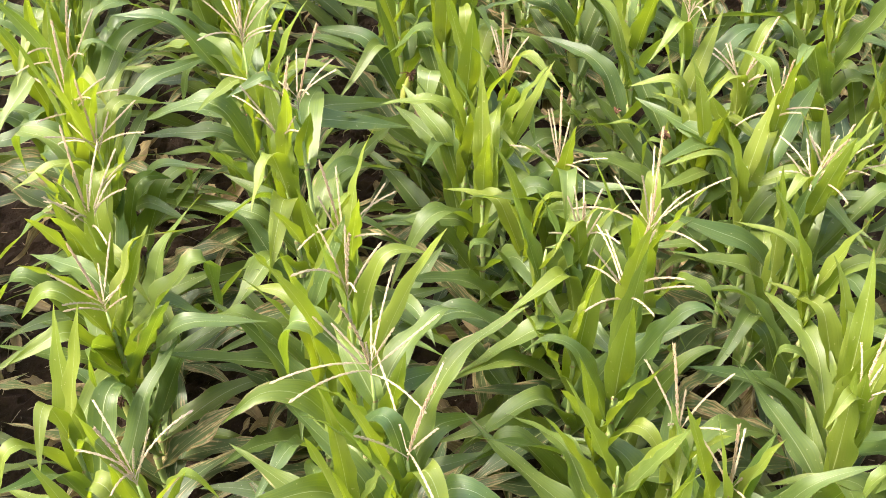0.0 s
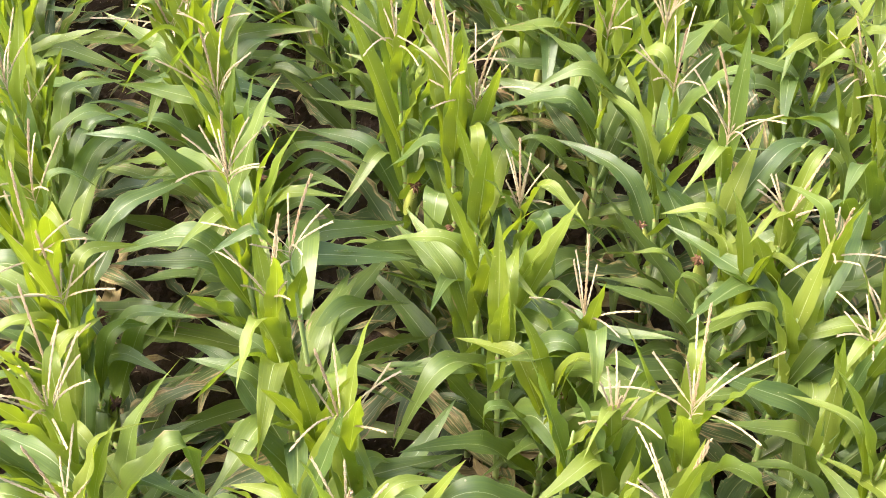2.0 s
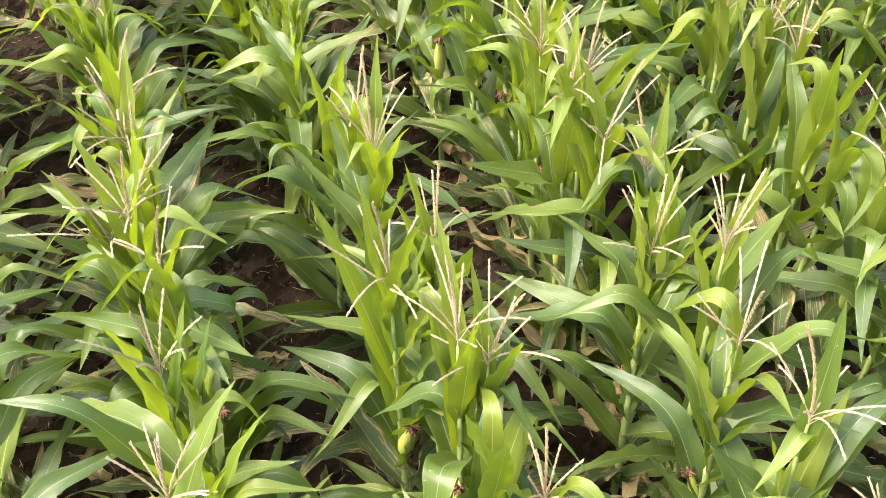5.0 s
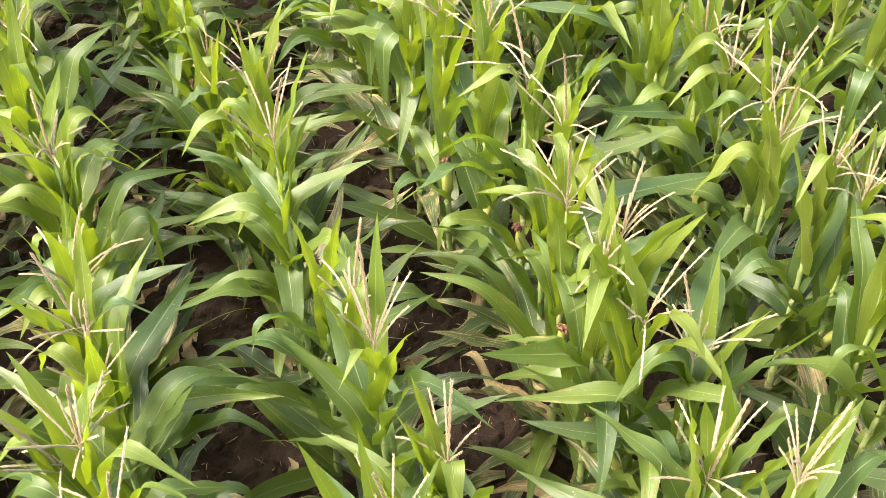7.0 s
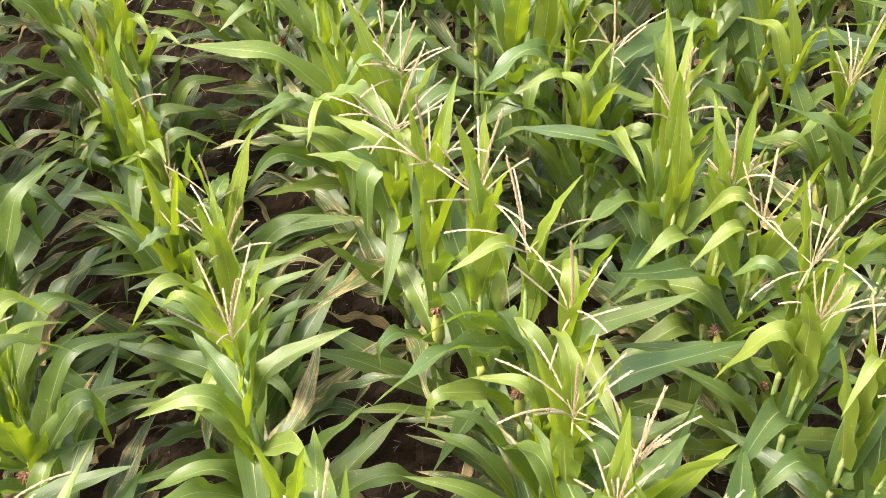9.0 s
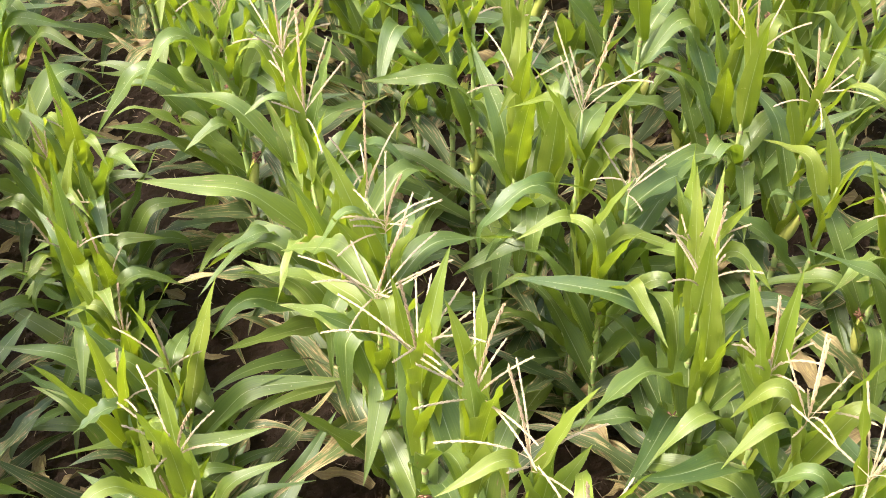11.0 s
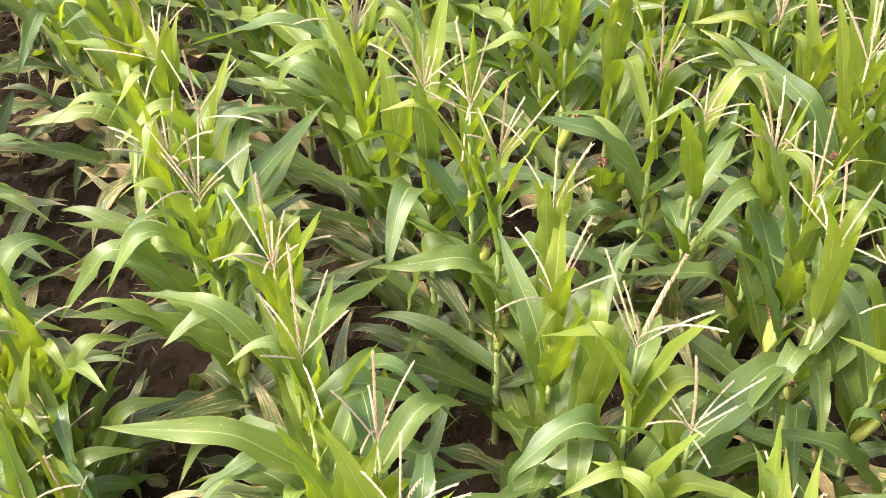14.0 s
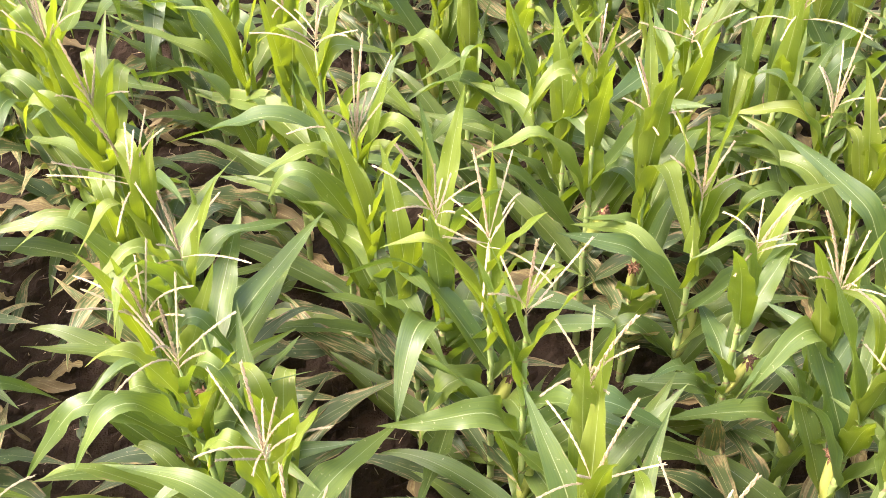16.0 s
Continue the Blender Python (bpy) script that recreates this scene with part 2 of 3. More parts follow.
def blade(root, az, length, width, rise, bend, rng, side=0.0, fold=0.0, twist=0.0, kink=None, steps=20, crinkle=0.0, crest=None):
    """A maize leaf. It leaves the stalk at root towards az (degrees) at rise degrees above level and bends down by bend degrees
    to its tip; side: degrees that it swings sideways; twist: degrees that it rolls; kink: (where, degrees) of a sharp fold;
    crest: (start, width) of the stretch in which it arches over, else it droops evenly."""
    across = (-1.0, -0.72, -0.36, 0.0, 0.36, 0.72, 1.0)
    pos = Vector(root)
    ph1, ph2 = rng.random() * 6.28, rng.random() * 6.28
    waves = rng.uniform(2.2, 5.2)
    ruffle = width * (rng.uniform(0.05, 0.19) + crinkle)
    verts, uvs, faces = [], [], []
    ds = length / steps
    for i in range(steps + 1):
        s = i / steps
        if crest:
            k = min(1.0, max(0.0, (s - crest[0]) / crest[1]))
            el = rise - bend * (0.14 * s + 0.86 * k * k * (3 - 2 * k))
        else:
            el = rise - bend * (0.10 * s + 0.90 * s ** 3.2)
        if kink and s > kink[0]:
            el -= kink[1] * min(1.0, (s - kink[0]) / 0.11)
        el = max(el, -88.0)
        el += crinkle * 60 * math.sin(9 * s + ph1)
        a = math.radians(az + side * s * s + crinkle * 70 * math.sin(7 * s + ph2))
        e = math.radians(el)
        d = Vector((math.cos(a) * math.cos(e), math.sin(a) * math.cos(e), math.sin(e)))
        lat = Vector((-math.sin(a), math.cos(a), 0.0))
        nor = d.cross(lat)
        if nor.z < 0 and el > -80:
            nor = -nor
        roll = math.radians(twist * 1.5 * s * s + 6.0 * math.sin(2.2 * s * waves + ph2))
        lat, nor = lat * math.cos(roll) + nor * math.sin(roll), nor * math.cos(roll) - lat * math.sin(roll)
        grow = 0.55 + 0.45 * min(1.0, s / 0.34) ** 0.8
        taper = max(0.0, 1.0 - max(0.0, (s - 0.30) / 0.70) ** 1.4)
        w = 0.5 * width * grow * taper
        vee = (0.55 * (1 - s) ** 3 + 0.11 + fold) * w
        for c in across:
            lift = abs(c) ** 1.2 * vee
            rip = ruffle * (abs(c) ** 3) * math.sin(6.28 * waves * s + ph1 + (1.7 if c > 0 else 0.0)) * min(1.0, s * 3) * (1 - s * s)
            verts.append(pos + lat * (c * w * (1 - 0.12 * fold)) + nor * (lift + rip))
            uvs.append((0.5 + 0.5 * c, s))
        pos = pos + d * ds
    n = len(across)
    for i in range(steps):
        for k in range(n - 1):
            faces.append((i * n + k, i * n + k + 1, (i + 1) * n + k + 1, (i + 1) * n + k))
    return verts, faces, uvs


def grains(points, size, rng, start=0.12):
    """A thin rachis with pairs of pointed spikelets along it."""
    verts, faces = tube(points, [0.0017] + [0.0012] * (len(points) - 1), 4)
    pts = [Vector(p) for p in points]
    total = sum((pts[i + 1] - pts[i]).length for i in range(len(pts) - 1))
    step, run, nxt = size * 0.5, 0.0, total * start
    turn = rng.random() * 6.28
    for i in range(len(pts) - 1):
        seg = pts[i + 1] - pts[i]
        ln = seg.length
        d = seg.normalized()
        a = d.cross(Vector((0.3, 0.9, 0.2))).normalized()
        b = d.cross(a)
        while nxt < run + ln:
            p = pts[i] + d * (nxt - run)
            turn += 2.3
            for q in (0.0, 3.14):
                o = a * math.cos(turn + q) + b * math.sin(turn + q)
                lo, hi = p + o * 0.0012, p + d * size * rng.uniform(0.8, 1.15) + o * size * 0.25
                m = (lo * 0.55 + hi * 0.45)
                x, y = o.cross(d) * size * 0.21, o * size * 0.17
                k = len(verts)
                verts += [lo, m + x, m + y, m - x, m - y, hi]
                faces += [(k, k + 1, k + 2), (k, k + 2, k + 3), (k, k + 3, k + 4), (k, k + 4, k + 1),
                          (k + 5, k + 2, k + 1), (k + 5, k + 3, k + 2), (k + 5, k + 4, k + 3), (k + 5, k + 1, k + 4)]
            nxt += step
        run += ln
    return verts, faces


def arc(root, az, length, rise, bend, steps=8):
    """Points of a curve that leaves root towards az at rise degrees and bends down by bend."""
    p, out = Vector(root), [Vector(root)]
    for i in range(steps):
        s = (i + 0.5) / steps
        e, a = math.radians(rise - bend * s), math.radians(az)
        p = p + Vector((math.cos(a) * math.cos(e), math.sin(a) * math.cos(e), math.sin(e))) * (length / steps)
        out.append(p.copy())
    return out


PLANT_LABEL = "green maize plant in tassel rooted in dark soil"
BARREN_LABEL = "green maize plant without a tassel, crowded in its row"
SHORT_LABEL = "short thin maize plant with a sparse tassel in dark soil"


def tassel(plant, top, rng, lean_az, spread, count, spike):
    hold = new("tassel")
    hold.parent = plant
    hold.location = top
    tagged(hold, "pale straw-coloured tassel with a brownish spike")
    pts = arc((0, 0, 0), lean_az, spike, rng.uniform(80, 89), rng.uniform(4, 22))
    v, f = grains(pts, 0.0152, rng, 0.14)
    part("spike", mesh_of("spike", v, f, PLUME, flat=True), hold, "brownish spike")
    a0 = rng.random() * 360
    for i in range(count):
        z = 0.055 * (i + 0.3) / count
        pts = arc((0, 0, z), a0 + i * 137.5 + rng.uniform(-20, 20), spike * rng.uniform(0.42, 0.80),
                  90 - spread * rng.uniform(0.3, 1.1), rng.uniform(0, 1) ** 2.1 * 85)
        v, f = grains(pts, 0.0106, rng, 0.2)
        part("branch", mesh_of("branch", v, f, BRANCH, flat=True), hold)
    return hold


def ear(plant, root, az, rng, length):
    hold = new("ear")
    hold.parent = plant
    tagged(hold, "yellow-green husked ear with dry brown silk")
    pts = arc(root, az, length, rng.uniform(66, 82), -6, 9)
    prof = (0.55, 0.82, 0.97, 1.0, 0.98, 0.93, 0.85, 0.73, 0.57, 0.36)
    v, f = tube(pts, [0.021 * r * (length / 0.2) for r in prof], 12)
    for i, p in enumerate(v):                    # overlapping husk ridges
        c = pts[i // 12]
        v[i] = c + (p - c) * (1.0 + 0.09 * math.sin((i % 12) * 2.1 + 0.5 * (i // 12)))
    part("husk", mesh_of("husk", v, f, HUSK), hold)
    verts, faces = [], []
    for i in range(40):
        p = arc(pts[-1] - Vector((0, 0, 0.006)), az + rng.gauss(0, 75), rng.uniform(0.014, 0.036), rng.uniform(-30, 70), rng.uniform(30, 110), 4)
        a, b = tube(p, [0.0044, 0.0046, 0.0040, 0.003, 0.0014], 4)
        k = len(verts)
        verts += a
        faces += [tuple(k + q for q in fc) for fc in b]
    part("silk", mesh_of("silk", verts, faces, SILK), hold, "withered brown silk")


def maize(x, y, top, seed, az=None, lean=None, leaves=(), spike=None, spread=None, vigour=None, barren=False):
    """One plant whose stalk ends, at the tassel's foot, at (x, y, top). az: the plane of its leaves, degrees.
    lean: metres by which its foot stands off from under its top. leaves: own leaves in place of grown ones:
    (height, heading, length, rise, bend, start of the arch)."""
    rng = random.Random(seed)
    vig = vigour if vigour is not None else max(0.55, min(1.0, top / 1.2))
    lean = lean or (0.03, 0.0)
    az = az if az is not None else rng.gauss(-4, 46)
    plant = new("maize_plant")
    plant.location = (x + lean[0], y + lean[1], 0)
    plant.rotation_mode = "XYZ"
    tagged(plant, BARREN_LABEL if barren else PLANT_LABEL if top > 0.95 else SHORT_LABEL, "maize plant", "maize plants in rows")
    t = Vector((-lean[0], -lean[1], top))

    def on(h):
        s = h / top
        return Vector((t.x * s ** 1.3, t.y * s ** 1.3, h))
    total = 12 if barren else 14
    flip = rng.random() < 0.5
    slots = []
    for i in range(total):
        s = i / (total - 1)
        slots.append((s, top * (0.10 + 0.83 * s ** 0.95), az + (180 if (i % 2 == 0) == flip else 0) + rng.gauss(0, 26)))
    for h, a, ln, rise, bend, start in leaves:
        # this leaf takes the place of the grown one nearest to it
        k = min(range(len(slots)), key=lambda n: abs(slots[n][1] - h) / 0.1 + abs((slots[n][2] - a + 180) % 360 - 180) / 70)
        slots.pop(k)
        mat = LEAF_YOUNG if rise > 64 and bend < 40 and h > 0.45 * top else LEAF_OLD if h < 0.2 * top else LEAF
        v, f, uv = blade(on(min(h, top)), a, ln, (0.056 + 0.074 * ln) * rng.uniform(0.92, 1.1) * (0.5 + 0.5 * vig), rise, bend, rng, 0.0,
                         rng.uniform(0, 0.2), rng.gauss(0, 22), None, 24, 0.0, (start, 0.3))
        part("leaf", mesh_of("leaf", v, f, mat, uv), plant)
    slots += [(rng.uniform(0.12, 0.29), top * rng.uniform(0.03, 0.2), rng.uniform(0, 360)) for n in range(2 if barren else 4)]
    # the stalk, with a leaf sheath that widens to a tan collar under each leaf
    collars = sorted({round(h, 2) for s, h, a in slots} | {round(min(own[0], top), 2) for own in leaves})
    pts, rad = [Vector((0, 0, -0.03)), on(0.0)], [0.016 * vig, 0.015 * vig]
    for h in collars:
        r = (0.0140 - 0.0082 * (h / top) ** 1.3) * (0.72 + 0.28 * vig)
        for dh, k in ((-0.03, 1.0), (-0.008, 1.12), (0.0, 1.2), (0.006, 0.86)):
            if h + dh > pts[-1].z + 0.004:
                pts.append(on(h + dh) + Vector((rng.uniform(-0.0015, 0.0015), rng.uniform(-0.0015, 0.0015), 0)))
                rad.append(r * k)
    pts.append(on(top))
    rad.append(0.0034)
    v, f = tube(pts, rad, 8)
    me = mesh_of("stalk", v, f, STALK)
    me.materials.append(COLLAR)
    for n, fc in enumerate(f[:-2]):
        if abs(rad[n // 8] / rad[n // 8 + 1] - 1.2 / 0.86) < 0.1 and rng.random() < 0.8:
            me.polygons[n].material_index = 1
    part("stalk", me, plant)
    for s, h, a in slots:
        peak = max(0.0, 1.0 - abs(s - 0.52) / 0.6)
        ln = (0.38 + 0.32 * peak) * rng.uniform(0.84, 1.12) * (0.6 + 0.4 * vig)
        wd = (0.056 + 0.053 * peak) * rng.uniform(0.88, 1.12) * (0.65 + 0.35 * vig)
        if s < 0.3:
            ln, wd = ln * 1.12, wd * 1.08
        crest, kink, mat = None, None, LEAF
        if s < 0.12:
            mat, rise, bend = (LEAF_DRY if rng.random() < 0.36 else LEAF_OLD), rng.uniform(0, 30), rng.uniform(40, 90)
        elif s < 0.30:
            mat, rise, bend = (LEAF_OLD if rng.random() < 0.55 else LEAF), rng.uniform(22, 50), rng.uniform(45, 105)
        elif s < 0.66:
            rise = rng.uniform(52, 76)
            crest, bend = (rng.uniform(0.25, 0.62), rng.uniform(0.14, 0.34)), rng.uniform(35, 125)
        else:
            mat, rise, bend = (LEAF_YOUNG if rng.random() < 0.85 else LEAF), rng.uniform(68, 86), rng.uniform(2, 30)
            if rng.random() < 0.35:          # its tip hangs over
                crest, bend = (rng.uniform(0.38, 0.6), rng.uniform(0.12, 0.3)), rng.uniform(90, 150)
        if 0.3 < s < 0.66 and rng.random() < 0.22:
            kink = (rng.uniform(0.5, 0.8), rng.uniform(50, 120))
        v, f, uv = blade(on(h), a, ln, wd, rise, bend, rng, rng.gauss(0, 16), rng.uniform(0, 0.2), rng.gauss(0, 30) * (2.5 if mat is LEAF_DRY else 1), kink,
                         18 if s < 0.3 else 24, 0.35 if mat is LEAF_DRY else 0.12 if mat is LEAF_OLD else 0.0, crest)
        part("leaf", mesh_of("leaf", v, f, mat, uv), plant)
    if barren:
        return plant
    tassel(plant, t, rng, rng.uniform(0, 360), spread or rng.uniform(22, 60), rng.randint(5, 10) if vig > 0.8 else 4,
           spike or rng.uniform(0.26, 0.37) * (0.7 + 0.3 * vig))
    if vig > 0.75:
        h = top * rng.uniform(0.38, 0.5)
        ear(plant, on(h), az + rng.choice((0, 180)) + rng.gauss(0, 25), rng, rng.uniform(0.16, 0.23))
    return plant


# ---- ground ----
def ground():
    def lines(lo, hi, step):
        inner = list(np.arange(lo, hi + 1e-6, step))
        far = [0.3, 1, 3, 8, 20, 60, 160, 400, 900]
        return [lo - d for d in far[::-1]] + inner + [hi + d for d in far]
    xs, ys = lines(-3.0, 3.0, 0.027), lines(1.0, 11.4, 0.027)
    X, Y = np.meshgrid(np.array(xs), np.array(ys))
    g = np.random.default_rng(5)
    Z = np.zeros_like(X)
    for k in range(46):
        fr = 1.1 * 1.105 ** k
        w = g.uniform(0, 6.283)
        Z += (0.016 / (1 + 0.12 * k)) * np.sin(fr * (np.cos(w) * X + np.sin(w) * Y) + g.uniform(0, 6.283))
    Z += g.normal(0, 0.013, Z.shape)
    near = (np.abs(X) < 3.05) & (Y > 0.95) & (Y < 11.45)
    Z = np.where(near, Z * 0.55, 0.0)
    n = len(xs)
    idx = np.arange(X.size).reshape(X.shape)
    quads = np.stack([idx[:-1, :-1], idx[:-1, 1:], idx[1:, 1:], idx[1:, :-1]], -1).reshape(-1, 4)
    me = mesh_of("ground", np.stack([X, Y, Z], -1).reshape(-1, 3).tolist(), quads.tolist(), SOIL, flat=True)
    tagged(new("ground", me), "dark brown tilled soil with clods and crumbs", "soil", "", "structure")


ground()

# ---- the rows ----
# each row of the crop: x, y and height of the tassel's foot
ROW_A = [(-0.76, 1.63, 1.20), (-0.98, 2.26, 1.13), (-1.01, 2.40, 1.32), (-1.16, 2.75, 1.05), (-1.13, 2.91, 1.17), (-1.23, 3.03, 1.22), (-1.31, 3.32, 1.19), (-1.46, 3.71, 1.31)]
ROW_B = [(-0.10, 1.65, 1.28), (-0.19, 1.83, 1.38), (-0.25, 1.97, 1.50), (-0.31, 2.46, 1.20), (-0.52, 2.81, 1.27), (-0.48, 2.96, 1.31), (-0.68, 3.22, 1.36), (-0.75, 3.56, 1.38),
         (-0.82, 3.95, 1.36), (-0.94, 4.14, 1.34), (-1.02, 4.17, 1.22), (-1.00, 4.45, 1.16), (-1.05, 4.58, 1.23), (-1.10, 4.72, 1.24),
         (-1.27, 5.23, 1.26), (-1.56, 5.92, 1.21)]
ROW_C = [(0.69, 1.64, 1.15), (0.60, 1.85, 1.08), (0.46, 2.09, 1.36), (0.39, 2.49, 1.15), (0.59, 2.51, 1.19), (0.36, 2.95, 1.05), (0.19, 3.40, 1.08), (0.05, 3.70, 1.26), (-0.03, 3.69, 1.36),
         (-0.21, 3.90, 1.35), (-0.09, 4.22, 1.15), (-0.28, 4.50, 1.26), (-0.35, 4.70, 1.18), (-0.60, 5.23, 1.32), (-0.71, 5.72, 1.08),
         (-0.84, 6.20, 0.86), (-1.04, 6.42, 0.71), (-1.17, 6.75, 0.62), (-1.28, 7.05, 0.60), (-1.33, 7.18, 0.91)]
ROW_D = [(1.08, 1.93, 1.10), (1.14, 2.79, 1.12), (1.24, 2.92, 1.03), (1.07, 3.06, 1.20), (1.00, 3.28, 1.13), (0.84, 3.52, 1.26), (0.70, 3.75, 1.27), (0.71, 4.06, 1.31),
         (0.52, 4.11, 1.24), (0.58, 4.58, 1.12), (0.44, 4.63, 1.21), (0.33, 4.75, 1.30), (0.40, 4.90, 1.25), (0.26, 5.04, 1.25), (0.28, 5.37, 1.24),
         (0.17, 5.57, 1.28), (0.04, 5.73, 1.33), (-0.10, 5.89, 1.30), (-0.22, 6.17, 1.20), (-0.20, 6.36, 1.28), (-0.27, 6.66, 1.14),
         (-0.45, 6.75, 1.36), (-0.55, 7.07, 1.35), (-0.79, 7.35, 1.33), (-0.90, 7.52, 1.28), (-0.84, 7.73, 1.31), (-1.00, 7.96, 1.35),
         (-1.23, 8.44, 1.21), (-1.44, 8.76, 1.20)]
ROW_E = [(1.46, 3.75, 1.20), (1.44, 4.06, 1.07), (1.33, 4.53, 1.17), (1.43, 4.79, 1.07), (1.16, 5.14, 1.16), (1.06, 5.20, 1.19), (0.96, 5.40, 1.18),
         (0.97, 5.58, 1.21), (0.88, 5.79, 1.17), (0.81, 5.93, 1.17), (0.86, 6.12, 0.98), (0.68, 6.23, 1.18), (0.68, 6.38, 1.16), (0.54, 6.72, 1.10),
         (0.38, 6.80, 1.36), (0.20, 7.08, 1.20), (0.20, 7.26, 1.35), (0.06, 7.45, 1.40), (-0.02, 7.72, 1.35), (-0.16, 7.86, 1.32),
         (-0.40, 8.27, 1.22), (-0.54, 8.62, 1.31)]
ROW_F = [(1.40, 6.69, 0.97), (1.20, 7.13, 1.13), (1.00, 7.23, 1.25), (0.98, 7.44, 1.25), (0.90, 7.62, 1.23), (0.71, 7.77, 1.26), (0.61, 8.02, 1.22),
         (0.49, 8.28, 1.28), (0.34, 8.46, 1.35), (0.70, 8.79, 1.19)]
ROW_G = [(1.38, 8.04, 1.03), (1.30, 8.08, 1.25), (1.12, 8.50, 1.11), (1.25, 8.50, 1.02)]

OWN = {}
# leaves of single plants: height on the stalk, heading, length, rise, bend, where along it the arch begins
OWN[(-0.98, 2.26)] = [(0.58, 153, 0.37, 40, 18, 0.15)]
OWN[(-1.01, 2.4)] = [(1, 148, 0.41, 49, 67, 0.15)]
OWN[(-1.16, 2.75)] = [(0.12, 312, 0.7, 70, 121, 0.65), (0.24, 287, 0.46, 73, 12, 0.35), (0.26, 235, 0.63, 67, 12, 0.35), (0.46, 227, 0.51, 61, 0, 0.35)]
OWN[(-1.13, 2.91)] = [(0.18, 72, 0.65, 13, 49, 0.15), (0.28, 303, 0.66, 76, 121, 0.45), (0.72, 39, 0.43, 79, 121, 0.55), (0.86, 329, 0.42, 79, 12, 0.35)]
OWN[(-1.31, 3.32)] = [(0.26, 8, 0.58, 52, 0, 0.35), (0.58, 61, 0.37, 67, 12, 0.35), (0.98, 139, 0.27, 40, 12, 0.35)]
OWN[(-1.46, 3.71)] = [(0.66, 41, 0.63, 58, 67, 0.45)]
OWN[(-0.19, 1.83)] = [(1.1, 43, 0.23, 70, 12, 0.35), (1.28, 128, 0.21, 43, 12, 0.35)]
OWN[(-0.25, 1.97)] = [(0.62, 129, 0.51, 58, 85, 0.15), (1.26, 163, 0.47, 49, 139, 0.25)]
OWN[(-0.31, 2.46)] = [(0.04, 154, 0.53, 10, 18, 0.15), (0.3, 156, 0.57, 37, 0, 0.35), (0.5, 45, 0.62, 46, 103, 0.25), (0.64, 54, 0.52, 34, 18, 0.15)]
OWN[(-0.52, 2.81)] = [(0.8, 167, 0.4, 58, 58, 0.35)]
OWN[(-0.48, 2.96)] = [(0.6, 48, 0.66, 40, 76, 0.15), (0.82, 68, 0.69, 10, 24, 0.15), (0.84, 50, 0.6, 43, 85, 0.15), (0.86, 70, 0.35, 28, 24, 0.15), (1.06, 91, 0.68, 34, 67, 0.15), (1.08, 315, 0.26, 88, 18, 0.25)]
OWN[(-0.68, 3.22)] = [(0.58, 228, 0.56, 73, 18, 0.35), (0.58, 249, 0.65, 67, 6, 0.35), (0.8, 167, 0.67, 70, 103, 0.35), (0.98, 149, 0.4, 85, 12, 0.35), (1.02, 93, 0.39, 43, 12, 0.35), (1.08, 217, 0.32, 79, 12, 0.35)]
OWN[(-0.75, 3.56)] = [(0.3, 29, 0.56, 52, 12, 0.35), (0.46, 193, 0.61, 70, 67, 0.15), (0.6, 349, 0.65, 79, 49, 0.45), (0.62, 25, 0.54, 73, 0, 0.35), (0.64, 293, 0.68, 82, 12, 0.35), (0.68, 1, 0.61, 64, 130, 0.45), (0.92, 148, 0.69, 46, 76, 0.15)]
OWN[(-0.82, 3.95)] = [(0.42, 341, 0.67, 64, 85, 0.55), (0.44, 358, 0.68, 64, 103, 0.55), (0.58, 356, 0.68, 58, 85, 0.45), (0.84, 311, 0.44, 73, 103, 0.55), (1.08, 270, 0.49, 82, 12, 0.35)]
OWN[(-0.94, 4.14)] = [(0.38, 209, 0.61, 58, 58, 0.65)]
OWN[(-1.02, 4.17)] = [(0.66, 209, 0.58, 55, 49, 0.65), (0.66, 255, 0.67, 79, 112, 0.55), (0.92, 160, 0.51, 70, 130, 0.25), (0.96, 228, 0.46, 82, 12, 0.35)]
OWN[(-1.0, 4.45)] = [(0.24, 3, 0.67, 73, 166, 0.65), (0.78, 357, 0.5, 61, 0, 0.35), (0.8, 42, 0.62, 55, 103, 0.35)]
OWN[(-1.05, 4.58)] = [(0.54, 41, 0.68, 49, 94, 0.35)]
OWN[(-1.1, 4.72)] = [(0.4, 353, 0.69, 52, 103, 0.55), (0.44, 190, 0.53, 43, 0, 0.35), (0.52, 26, 0.65, 49, 76, 0.15), (0.74, 64, 0.51, 40, 30, 0.15)]
OWN[(-1.27, 5.23)] = [(0.34, 71, 0.59, 82, 12, 0.35), (0.46, 76, 0.6, 34, 18, 0.15), (0.6, 333, 0.45, 79, 12, 0.35), (0.76, 290, 0.63, 73, 12, 0.35)]
OWN[(-1.56, 5.92)] = [(0.28, 319, 0.69, 40, 18, 0.25), (0.82, 82, 0.6, 19, 24, 0.15), (0.96, 5, 0.32, 88, 6, 0.35)]
OWN[(0.6, 1.85)] = [(0.78, 82, 0.41, 34, 18, 0.15), (0.9, 39, 0.65, 19, 67, 0.15)]
OWN[(0.46, 2.09)] = [(0.56, 212, 0.75, 55, 12, 0.35), (0.7, 19, 0.55, 64, 94, 0.65), (0.78, 166, 0.6, 76, 130, 0.55), (0.96, 7, 0.5, 73, 121, 0.65)]
OWN[(0.39, 2.49)] = [(0.14, 194, 0.69, 82, 67, 0.35)]
OWN[(0.59, 2.51)] = [(0.44, 128, 0.38, 52, 12, 0.35), (0.68, 259, 0.56, 79, 12, 0.35)]
